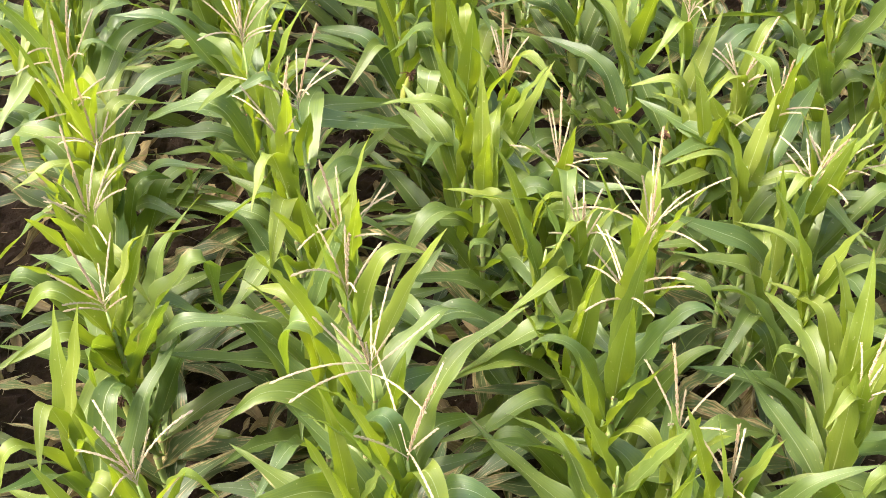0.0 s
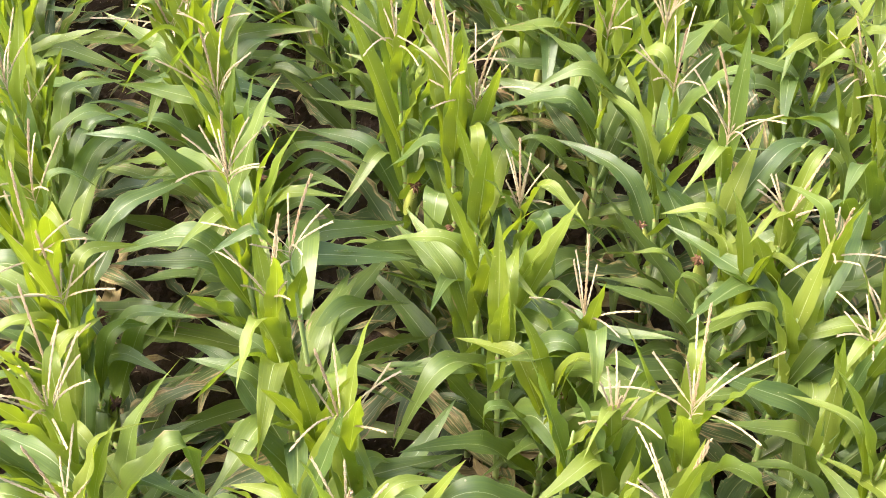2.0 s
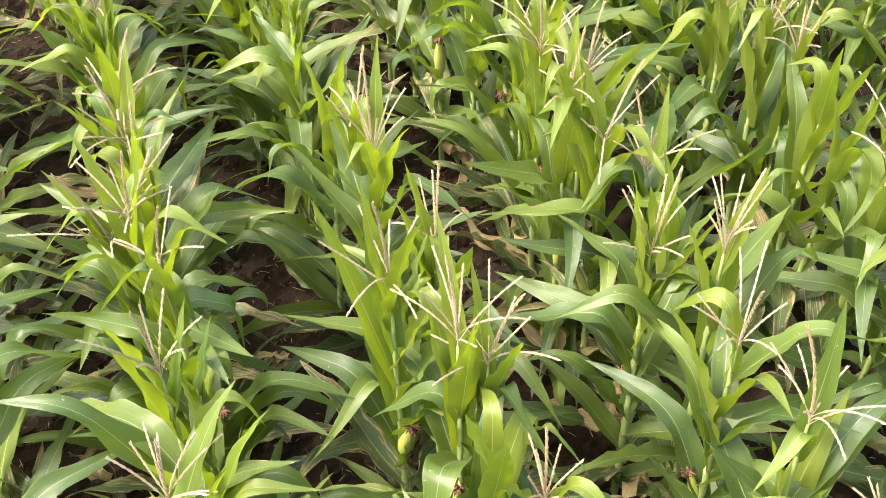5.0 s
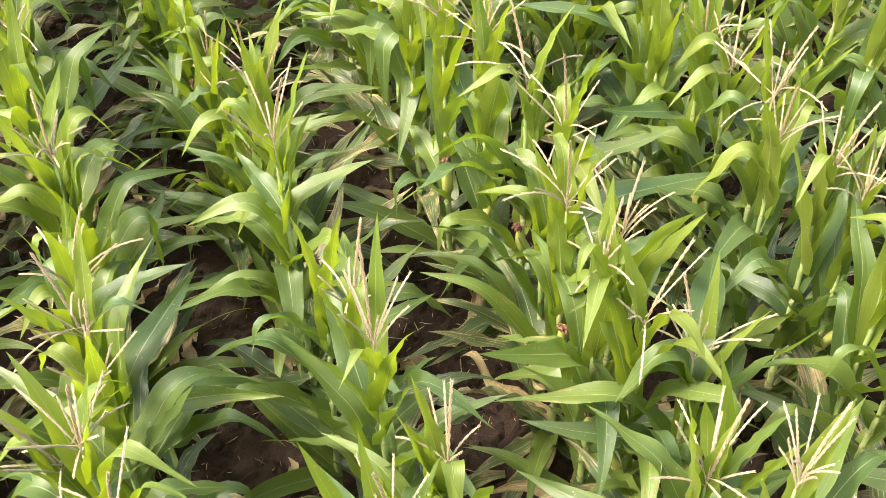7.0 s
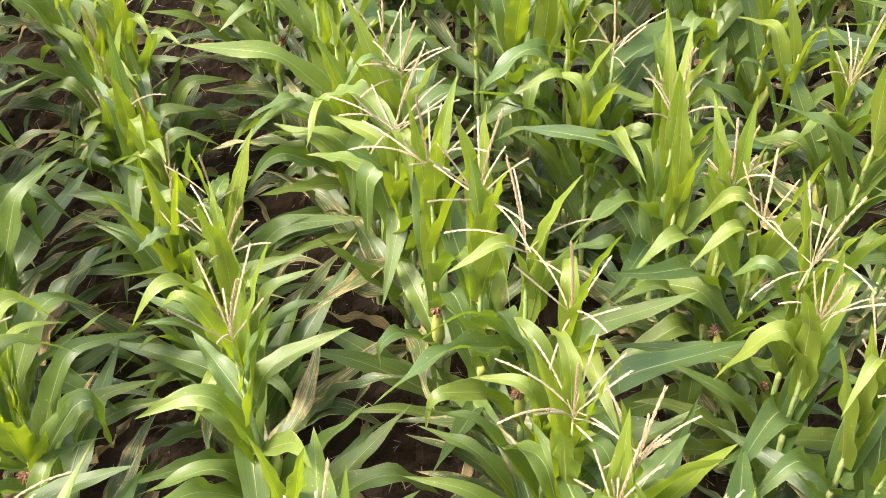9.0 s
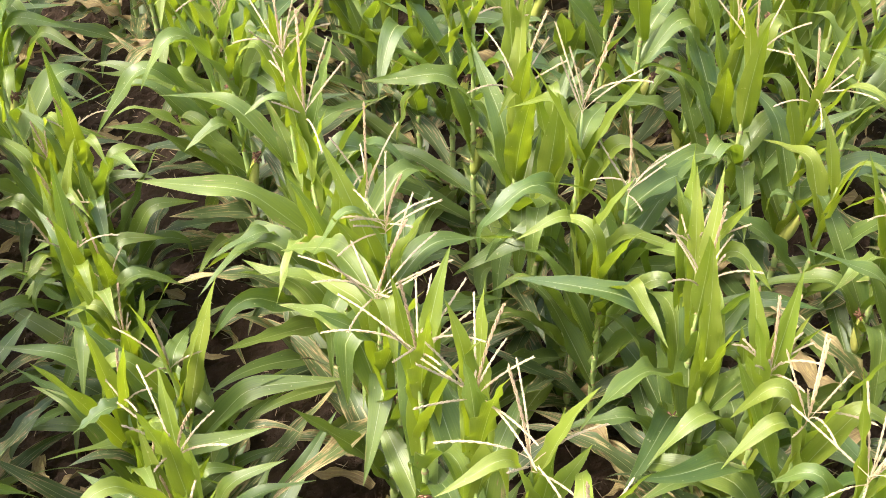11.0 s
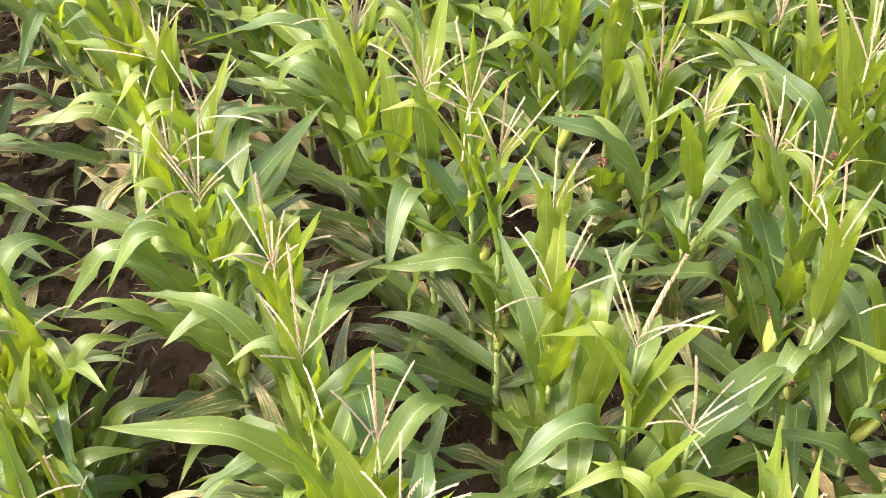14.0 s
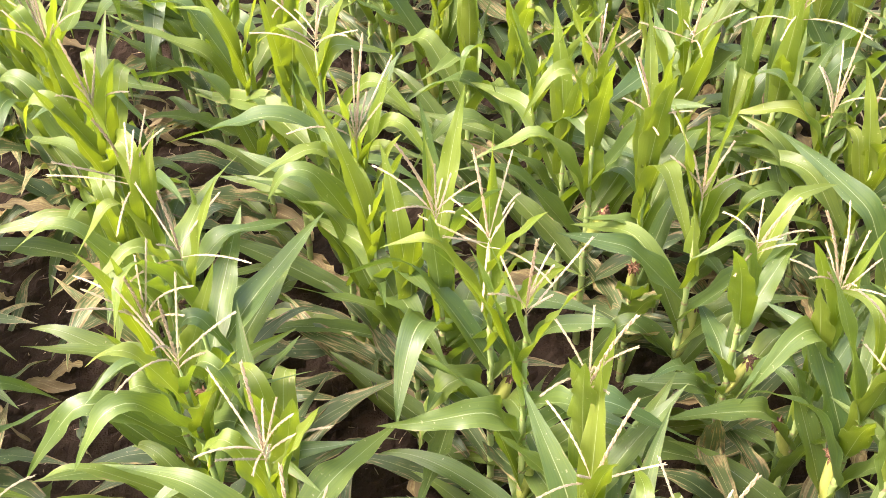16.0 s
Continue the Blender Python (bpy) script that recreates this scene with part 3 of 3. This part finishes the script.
OWN[(0.36, 2.95)] = [(0.28, 220, 0.66, 67, 67, 0.45), (0.7, 219, 0.69, 88, 58, 0.15), (0.76, 269, 0.7, 79, 148, 0.55), (0.78, 187, 0.46, 70, 6, 0.35), (1.04, 211, 0.3, 58, 12, 0.35)]
OWN[(0.19, 3.4)] = [(0.36, 42, 0.63, 43, 94, 0.45), (0.42, 183, 0.66, 58, 30, 0.25), (0.56, 178, 0.64, 58, 0, 0.35), (0.6, 43, 0.72, 37, 85, 0.15), (0.68, 106, 0.53, 40, 12, 0.35), (0.72, 116, 0.25, 37, 12, 0.35), (0.76, 8, 0.63, 82, 139, 0.35), (1.04, 218, 0.31, 64, 18, 0.65)]
OWN[(0.05, 3.7)] = [(0.54, 284, 0.7, 76, 157, 0.55)]
OWN[(-0.03, 3.69)] = [(0.12, 213, 0.69, 70, 18, 0.35), (0.42, 187, 0.57, 49, 67, 0.65), (0.62, 230, 0.73, 37, 0, 0.35)]
OWN[(-0.09, 4.22)] = [(0.66, 158, 0.55, 67, 139, 0.25)]
OWN[(-0.35, 4.7)] = [(0.44, 177, 0.44, 61, 0, 0.35), (0.5, 165, 0.31, 70, 49, 0.15), (0.56, 26, 0.35, 40, 12, 0.35), (0.64, 190, 0.27, 76, 12, 0.35), (0.72, 262, 0.52, 88, 12, 0.35), (0.72, 356, 0.38, 58, 18, 0.65), (1.04, 98, 0.53, 37, 58, 0.15)]
OWN[(-0.6, 5.23)] = [(0.26, 87, 0.4, 79, 12, 0.35), (0.3, 42, 0.62, 31, 12, 0.35), (0.38, 12, 0.68, 40, 94, 0.45), (0.56, 196, 0.55, 67, 85, 0.35), (0.56, 228, 0.69, 58, 40, 0.45), (0.62, 6, 0.52, 52, 0, 0.35), (0.76, 155, 0.59, 67, 103, 0.25), (0.78, 185, 0.59, 79, 112, 0.45), (1.04, 132, 0.28, 37, 18, 0.15)]
OWN[(-0.71, 5.72)] = [(0.06, 88, 0.84, 10, 30, 0.15), (0.1, 1, 0.61, 55, 103, 0.45), (0.12, 34, 0.64, 34, 12, 0.35), (0.3, 167, 0.68, 61, 58, 0.25), (0.32, 59, 0.69, 31, 12, 0.35), (0.36, 70, 0.49, 40, 18, 0.15), (0.52, 198, 0.54, 67, 67, 0.65), (0.54, 19, 0.59, 82, 76, 0.55)]
OWN[(-0.84, 6.2)] = [(0.04, 33, 0.69, 40, 0, 0.35), (0.1, 359, 0.69, 76, 112, 0.65), (0.14, 207, 0.68, 67, 76, 0.65), (0.34, 212, 0.49, 82, 103, 0.65), (0.86, 81, 0.19, 40, 58, 0.15)]
OWN[(-1.04, 6.42)] = [(0.16, 164, 0.64, 88, 148, 0.55)]
OWN[(-1.17, 6.75)] = [(0.04, 303, 0.5, 85, 12, 0.35), (0.08, 181, 0.52, 73, 76, 0.25)]
OWN[(-1.33, 7.18)] = [(0.34, 26, 0.57, 61, 0, 0.35), (0.44, 104, 0.7, 46, 94, 0.15), (0.58, 43, 0.51, 64, 112, 0.35)]
OWN[(1.08, 1.93)] = [(0.7, 126, 0.47, 40, 18, 0.15)]
OWN[(1.14, 2.79)] = [(0.26, 100, 0.42, 10, 18, 0.15), (0.86, 218, 0.36, 79, 12, 0.35)]
OWN[(1.24, 2.92)] = [(0.04, 50, 0.19, 82, 12, 0.35)]
OWN[(1.07, 3.06)] = [(0.8, 80, 0.29, 88, 6, 0.35), (0.84, 83, 0.38, 40, 18, 0.15), (0.92, 60, 0.65, 37, 49, 0.15)]
OWN[(1.0, 3.28)] = [(0.48, 193, 0.6, 76, 139, 0.65)]
OWN[(0.84, 3.52)] = [(0.18, 187, 0.62, 43, 0, 0.35), (0.3, 179, 0.71, 58, 0, 0.35), (0.46, 157, 0.63, 49, 0, 0.35), (0.62, 167, 0.59, 82, 40, 0.35), (0.66, 121, 0.69, 43, 58, 0.45), (0.7, 4, 0.29, 73, 12, 0.35), (0.7, 48, 0.56, 73, 12, 0.35), (0.78, 32, 0.52, 46, 12, 0.35), (0.82, 179, 0.45, 79, 6, 0.35), (0.84, 36, 0.63, 49, 76, 0.45)]
OWN[(0.7, 3.75)] = [(0.98, 81, 0.41, 40, 18, 0.15), (1.12, 347, 0.51, 67, 148, 0.55)]
OWN[(0.71, 4.06)] = [(0.7, 165, 0.61, 64, 85, 0.55), (1.12, 53, 0.54, 10, 18, 0.15), (1.14, 168, 0.26, 49, 67, 0.15)]
OWN[(0.52, 4.11)] = [(0.7, 145, 0.64, 67, 76, 0.15)]
OWN[(0.58, 4.58)] = [(0.96, 181, 0.45, 76, 148, 0.25), (0.96, 194, 0.51, 82, 148, 0.35), (1.02, 73, 0.7, 31, 58, 0.15)]
OWN[(0.44, 4.63)] = [(0.64, 175, 0.53, 64, 30, 0.25)]
OWN[(0.33, 4.75)] = [(0.8, 180, 0.39, 64, 67, 0.45)]
OWN[(0.4, 4.9)] = [(0.3, 121, 0.58, 25, 76, 0.25), (0.58, 354, 0.39, 82, 0, 0.35), (0.6, 88, 0.11, 46, 12, 0.35), (0.74, 61, 0.58, 37, 30, 0.15), (0.76, 227, 0.56, 88, 76, 0.45), (1.1, 46, 0.26, 40, 40, 0.15)]
OWN[(0.26, 5.04)] = [(0.48, 176, 0.7, 61, 49, 0.55), (0.9, 228, 0.44, 82, 18, 0.65)]
OWN[(0.28, 5.37)] = [(0.24, 171, 0.63, 46, 30, 0.55), (0.26, 166, 0.54, 79, 12, 0.35), (0.78, 20, 0.7, 43, 49, 0.15), (0.94, 50, 0.31, 61, 12, 0.35)]
OWN[(0.17, 5.57)] = [(0.64, 65, 0.27, 88, 12, 0.35), (0.7, 181, 0.49, 58, 0, 0.35), (0.88, 223, 0.69, 43, 49, 0.45), (0.98, 30, 0.34, 67, 12, 0.35)]
OWN[(-0.1, 5.89)] = [(0.52, 116, 0.48, 31, 18, 0.15)]
OWN[(-0.22, 6.17)] = [(0.28, 189, 0.6, 70, 18, 0.25), (1.02, 191, 0.26, 52, 12, 0.35), (1.2, 133, 0.55, 34, 76, 0.15)]
OWN[(-0.2, 6.36)] = [(1.04, 38, 0.56, 43, 76, 0.15), (1.08, 27, 0.29, 67, 12, 0.35)]
OWN[(-0.27, 6.66)] = [(0.26, 28, 0.43, 61, 12, 0.35), (0.64, 64, 0.46, 40, 18, 0.15), (0.86, 184, 0.42, 67, 0, 0.35), (0.9, 221, 0.2, 82, 12, 0.35), (1.02, 103, 0.69, 10, 49, 0.15), (1.04, 48, 0.46, 43, 94, 0.25)]
OWN[(-0.45, 6.75)] = [(0.14, 202, 0.64, 61, 30, 0.65), (0.28, 230, 0.7, 76, 49, 0.15), (0.46, 214, 0.61, 52, 103, 0.55), (0.58, 160, 0.69, 55, 103, 0.25), (1.12, 21, 0.49, 61, 112, 0.15)]
OWN[(-0.55, 7.07)] = [(0.42, 119, 0.38, 49, 12, 0.35), (0.42, 160, 0.69, 34, 85, 0.15), (0.44, 229, 0.65, 52, 76, 0.45), (0.58, 194, 0.31, 76, 12, 0.35), (0.98, 59, 0.56, 10, 36, 0.15), (1.04, 173, 0.31, 88, 18, 0.65)]
OWN[(-0.79, 7.35)] = [(0.2, 142, 0.66, 58, 130, 0.25), (0.22, 230, 0.66, 88, 58, 0.15), (0.62, 188, 0.62, 52, 85, 0.65), (0.74, 214, 0.35, 73, 103, 0.35)]
OWN[(-0.9, 7.52)] = [(0.44, 206, 0.63, 55, 36, 0.55)]
OWN[(-0.84, 7.73)] = [(0.1, 6, 0.6, 58, 0, 0.35), (0.12, 31, 0.59, 52, 0, 0.35), (0.24, 15, 0.7, 40, 18, 0.35), (0.54, 24, 0.41, 55, 12, 0.35), (0.66, 300, 0.64, 76, 94, 0.65), (0.72, 69, 0.58, 19, 18, 0.15), (0.86, 59, 0.62, 22, 18, 0.15), (0.88, 82, 0.5, 34, 18, 0.15), (1.08, 249, 0.69, 73, 139, 0.55)]
OWN[(-1.0, 7.96)] = [(0.04, 135, 0.78, 10, 58, 0.15), (0.04, 200, 0.58, 79, 18, 0.65), (0.38, 165, 0.63, 28, 49, 0.65), (0.46, 177, 0.59, 40, 36, 0.15), (0.5, 40, 0.68, 61, 121, 0.35), (0.9, 269, 0.68, 58, 76, 0.65)]
OWN[(-1.23, 8.44)] = [(0.22, 20, 0.7, 70, 139, 0.65), (0.3, 13, 0.66, 43, 67, 0.55), (0.32, 263, 0.58, 61, 112, 0.45), (0.36, 88, 0.72, 10, 24, 0.15)]
OWN[(-1.44, 8.76)] = [(0.3, 239, 0.6, 88, 36, 0.25), (0.78, 182, 0.35, 88, 130, 0.45)]
OWN[(1.33, 4.53)] = [(0.3, 20, 0.39, 82, 12, 0.35)]
OWN[(1.16, 5.14)] = [(0.5, 200, 0.67, 58, 0, 0.35)]
OWN[(1.06, 5.2)] = [(0.4, 267, 0.65, 67, 0, 0.35)]
OWN[(0.96, 5.4)] = [(0.3, 218, 0.66, 70, 67, 0.65), (0.4, 98, 0.33, 40, 12, 0.35), (0.48, 175, 0.66, 64, 30, 0.45), (0.88, 214, 0.47, 82, 18, 0.65)]
OWN[(0.97, 5.58)] = [(0.74, 207, 0.51, 67, 76, 0.55), (0.74, 259, 0.55, 79, 12, 0.35)]
OWN[(0.88, 5.79)] = [(0.04, 300, 0.4, 31, 18, 0.65)]
OWN[(0.81, 5.93)] = [(0.56, 214, 0.67, 58, 58, 0.55)]
OWN[(0.86, 6.12)] = [(0.44, 250, 0.62, 79, 12, 0.35)]
OWN[(0.68, 6.23)] = [(0.8, 27, 0.41, 64, 12, 0.35)]
OWN[(0.68, 6.38)] = [(0.42, 123, 0.62, 40, 40, 0.15), (0.72, 24, 0.42, 16, 24, 0.15)]
OWN[(0.54, 6.72)] = [(0.16, 147, 0.6, 76, 58, 0.65), (0.48, 178, 0.68, 58, 40, 0.55), (0.68, 183, 0.63, 79, 67, 0.55), (0.82, 46, 0.69, 40, 67, 0.35), (0.98, 46, 0.74, 19, 49, 0.25), (1.04, 38, 0.49, 13, 24, 0.15)]
OWN[(0.38, 6.8)] = [(0.48, 177, 0.59, 76, 85, 0.45), (0.68, 30, 0.73, 19, 94, 0.15), (1.22, 66, 0.29, 37, 58, 0.15)]
OWN[(0.2, 7.08)] = [(0.04, 258, 0.5, 85, 67, 0.65), (0.1, 278, 0.65, 61, 6, 0.35), (0.6, 231, 0.53, 55, 0, 0.35), (0.9, 2, 0.33, 67, 12, 0.35)]
OWN[(0.2, 7.26)] = [(0.56, 55, 0.63, 31, 18, 0.15), (0.64, 115, 0.51, 16, 36, 0.15), (0.66, 55, 0.71, 10, 30, 0.15), (0.78, 37, 0.47, 43, 12, 0.35), (0.8, 167, 0.38, 58, 12, 0.35)]
OWN[(0.06, 7.45)] = [(1.02, 322, 0.39, 46, 30, 0.25)]
OWN[(-0.02, 7.72)] = [(0.6, 202, 0.65, 76, 157, 0.25)]
OWN[(-0.4, 8.27)] = [(0.04, 229, 0.49, 73, 12, 0.35), (0.2, 286, 0.7, 46, 6, 0.35), (0.4, 279, 0.66, 67, 67, 0.65), (0.54, 284, 0.41, 58, 12, 0.35), (0.56, 160, 0.65, 58, 58, 0.55), (0.76, 185, 0.63, 73, 139, 0.55), (0.78, 74, 0.44, 25, 24, 0.15), (0.92, 124, 0.41, 46, 12, 0.35)]
OWN[(-0.54, 8.62)] = [(0.36, 197, 0.67, 88, 49, 0.15), (0.74, 56, 0.54, 40, 12, 0.35), (0.78, 137, 0.84, 22, 49, 0.25), (0.94, 180, 0.61, 37, 58, 0.15)]
OWN[(1.4, 6.69)] = [(0.64, 215, 0.56, 82, 112, 0.35)]
OWN[(1.2, 7.13)] = [(0.52, 303, 0.42, 76, 12, 0.35)]
OWN[(1.0, 7.23)] = [(0.76, 48, 0.44, 40, 49, 0.15), (0.78, 42, 0.41, 43, 76, 0.35), (0.94, 91, 0.28, 64, 12, 0.35)]
OWN[(0.98, 7.44)] = [(0.74, 249, 0.5, 73, 12, 0.35)]
OWN[(0.9, 7.62)] = [(0.32, 287, 0.55, 79, 12, 0.35), (0.56, 5, 0.7, 88, 6, 0.35), (0.62, 50, 0.49, 40, 24, 0.15), (0.7, 199, 0.55, 79, 139, 0.55), (0.8, 212, 0.67, 85, 139, 0.45), (1.06, 22, 0.17, 52, 12, 0.35)]
OWN[(0.71, 7.77)] = [(0.12, 246, 0.66, 79, 12, 0.35), (0.6, 221, 0.67, 58, 49, 0.65), (0.68, 98, 0.34, 37, 49, 0.15), (0.68, 209, 0.29, 70, 12, 0.35), (0.84, 61, 0.49, 37, 18, 0.15), (0.92, 50, 0.36, 40, 18, 0.15)]
OWN[(0.61, 8.02)] = [(0.62, 132, 0.68, 58, 94, 0.35)]
OWN[(0.49, 8.28)] = [(0.22, 271, 0.7, 55, 0, 0.35), (0.34, 270, 0.71, 61, 6, 0.35), (0.46, 257, 0.69, 58, 12, 0.35), (0.66, 183, 0.4, 88, 85, 0.35), (0.7, 169, 0.54, 88, 0, 0.35)]
OWN[(0.34, 8.46)] = [(0.54, 173, 0.66, 58, 76, 0.55), (0.84, 105, 0.33, 88, 12, 0.35)]
OWN[(0.7, 8.79)] = [(0.76, 300, 0.29, 76, 12, 0.35), (1.16, 162, 0.16, 82, 166, 0.15)]
OWN[(1.38, 8.04)] = [(0.18, 332, 0.5, 82, 12, 0.35)]
OWN[(1.12, 8.5)] = [(0.54, 339, 0.34, 82, 139, 0.65), (0.68, 341, 0.37, 85, 12, 0.35), (0.76, 51, 0.25, 43, 18, 0.25), (0.96, 171, 0.58, 64, 166, 0.55)]
OWN[(1.25, 8.5)] = [(0.78, 266, 0.62, 67, 12, 0.35)]
grown = []
seed = 100
for row in (ROW_A, ROW_B, ROW_C, ROW_D, ROW_E, ROW_F, ROW_G):
    for x, y, top in row:
        seed += 1
        grown.append(maize(x, y, top, seed, leaves=OWN.get((x, y), ())))


# the same rows carried on beyond those plants, by copies of them
def row_x(offset, y):
    d = y - 3.52
    return 0.84 - 0.30 * d - 0.027 * d * d + offset


rng = random.Random(77)
full = [p for p in grown if p.get("label") == PLANT_LABEL]
short = [p for p in grown if p.get("label") == SHORT_LABEL]
taken = [(p.location.x, p.location.y) for p in grown]
crowd = [maize(row_x(0.8, 9.2 + 0.3 * n), 9.2 + 0.3 * n, rng.uniform(0.95, 1.2), 900 + n, barren=True) for n in range(8)]
taken += [(p.location.x, p.location.y) for p in crowd]
for offset in (-3.85, -3.05, -2.25, -1.53, -0.85, 0.0, 0.8, 1.72, 2.5, 3.3, 4.1):
    y = 1.4 + rng.random() * 0.2
    while y < 10.9:
        x = row_x(offset, y) + rng.gauss(0, 0.03)
        near = min((x - a) ** 2 + (y - b) ** 2 for a, b in taken) ** 0.5
        low = -0.9 < offset < -0.8 and 5.6 < y < 7.3
        if -2.42 < x < 2.32 and near > 0.145:
            src = rng.choice(short if low else full if near > 0.24 and rng.random() < 0.6 else crowd)
            copy_thing(src, pose(x, y, 0, 0, 0, rng.choice((0, 180)) + rng.gauss(0, 22)))
            taken.append((x, y))
        y += rng.uniform(0.11, 0.16)


# ---- withered scraps on the soil ----
def litter():
    rng = random.Random(9)
    verts, faces = [], []
    for i in range(6500):
        x, y = rng.uniform(-2.6, 2.6), rng.uniform(1.4, 11.2)
        ln, a = 0.012 + 0.07 * rng.random() ** 2, rng.uniform(0, 360)
        p = arc((x, y, 0.012 + rng.random() * 0.012), a, ln, rng.uniform(-5, 12), rng.uniform(-40, 60), 3)
        v, f = tube(p, [0.0012, 0.0018, 0.0016, 0.0008], 3)
        k = len(verts)
        verts += v
        faces += [tuple(k + q for q in fc) for fc in f]
    tagged(new("straw_litter", mesh_of("straw_litter", verts, faces, STRAW)), "thin tan bits of straw strewn over the soil", "straw", "", "stuff")


def clods():
    rng = random.Random(31)
    verts, faces = [], []
    for i in range(5200):
        x, y = rng.uniform(-2.5, 2.5), rng.uniform(1.5, 11.0)
        r = 0.004 + 0.016 * rng.random() ** 3
        k = len(verts)
        ring = []
        for z, w in ((-0.5, 0.8), (0.25, 1.0)):
            for n in range(6):
                a = n * 1.047 + rng.uniform(-0.3, 0.3)
                q = r * w * rng.uniform(0.7, 1.25)
                verts.append((x + q * math.cos(a), y + q * math.sin(a), 0.008 + r * z * rng.uniform(0.6, 1.2)))
        verts.append((x, y, 0.008 + r * rng.uniform(0.5, 0.9)))
        for n in range(6):
            m = (n + 1) % 6
            faces.append((k + n, k + m, k + 6 + m, k + 6 + n))
            faces.append((k + 6 + n, k + 6 + m, k + 12))
    tagged(new("soil_crumbs", mesh_of("soil_crumbs", verts, faces, SOIL, flat=True)), "small dark crumbs and clods of soil", "soil crumbs", "", "stuff")


def fallen():
    rng = random.Random(51)
    first = []
    for n in range(14):
        ln = rng.uniform(0.14, 0.42)
        v, f, uv = blade((-ln * 0.4, 0, 0.03), 0, ln, rng.uniform(0.03, 0.07), rng.uniform(2, 14), rng.uniform(10, 40), rng, rng.gauss(0, 25), 0.1,
                         rng.gauss(0, 70), None, 12, 0.3)
        first.append(mesh_of("fallen_leaf", v, f, LEAF_DRY if n % 3 else LEAF_OLD, uv))
    for n in range(430):
        y = rng.uniform(1.9, 10.8)
        x = row_x(rng.choice((-3.45, -2.65, -1.9, -1.2, -0.42, 0.4, 1.26, 2.1, 2.9)), y) + rng.gauss(0, 0.14)
        if not -2.6 < x < 2.5:
            continue
        ob = new("fallen_leaf", first[n % 14])
        ob.matrix_world = pose(x, y, 0.004, 0, 0, rng.uniform(0, 360))
        tagged(ob, "withered brown maize leaf lying on the soil", "dead leaf", "dead leaves on the soil")


litter()
clods()
fallen()


# ---- the field round about: the same crop, carried on in coarser leaves ----
def far_crop():
    rng = random.Random(12)
    kinds = []
    for n in range(8):
        vs, fs, us = [], [], []
        turn = rng.uniform(-30, 30)
        for k in range(12):
            s = k / 11
            v, f, u = blade((0, 0, 0.08 + 1.0 * s), turn + 180 * (k % 2) + rng.gauss(0, 30), rng.uniform(0.4, 0.62), rng.uniform(0.07, 0.1),
                            30 + 48 * s + rng.gauss(0, 6), rng.uniform(40, 130), rng, rng.gauss(0, 14), 0.1, rng.gauss(0, 20), None, 5)
            m = len(vs)
            vs += [tuple(q) for q in v]
            us += u
            fs += [tuple(m + i for i in fc) for fc in f]
        for k in range(5):
            v, f = tube(arc((0, 0, 1.15), k * 77, 0.24, 85 - 9 * k, 10, 3), [0.005, 0.005, 0.004, 0.002], 3)
            m = len(vs)
            vs += [tuple(q) for q in v]
            us += [(0.5, 0.1)] * len(v)
            fs += [tuple(m + i for i in fc) for fc in f]
        kinds.append((np.array(vs), fs, np.array(us)))
    verts, faces, uvs, at = [], [], [], 0
    for row in range(-14, 16):
        y = -4.0 + rng.random() * 0.2
        while y < 17.0:
            x = row_x(0.79 * row, max(y, 0.0)) - 0.3 * min(y, 0.0) * 0.6 + rng.gauss(0, 0.03)
            if abs(x) < 6.8 and not (-2.5 < x < 2.4 and 1.35 < y < 10.95):
                vs, fs, us = kinds[rng.randrange(8)]
                a, k = rng.choice((0, math.pi)) + rng.gauss(0, 0.35), rng.uniform(0.88, 1.1)
                c, d = k * math.cos(a), k * math.sin(a)
                verts.append(np.stack([c * vs[:, 0] - d * vs[:, 1] + x, d * vs[:, 0] + c * vs[:, 1] + y, k * vs[:, 2]], -1))
                uvs.append(us)
                faces += [tuple(at + i for i in fc) for fc in fs]
                at += len(vs)
            y += rng.uniform(0.2, 0.3)
    me = mesh_of("maize_crop", np.concatenate(verts).tolist(), faces, LEAF, np.concatenate(uvs))
    tagged(new("maize_crop", me), "green maize crop in rows stretching on round about", "maize crop", "", "stuff")


far_crop()
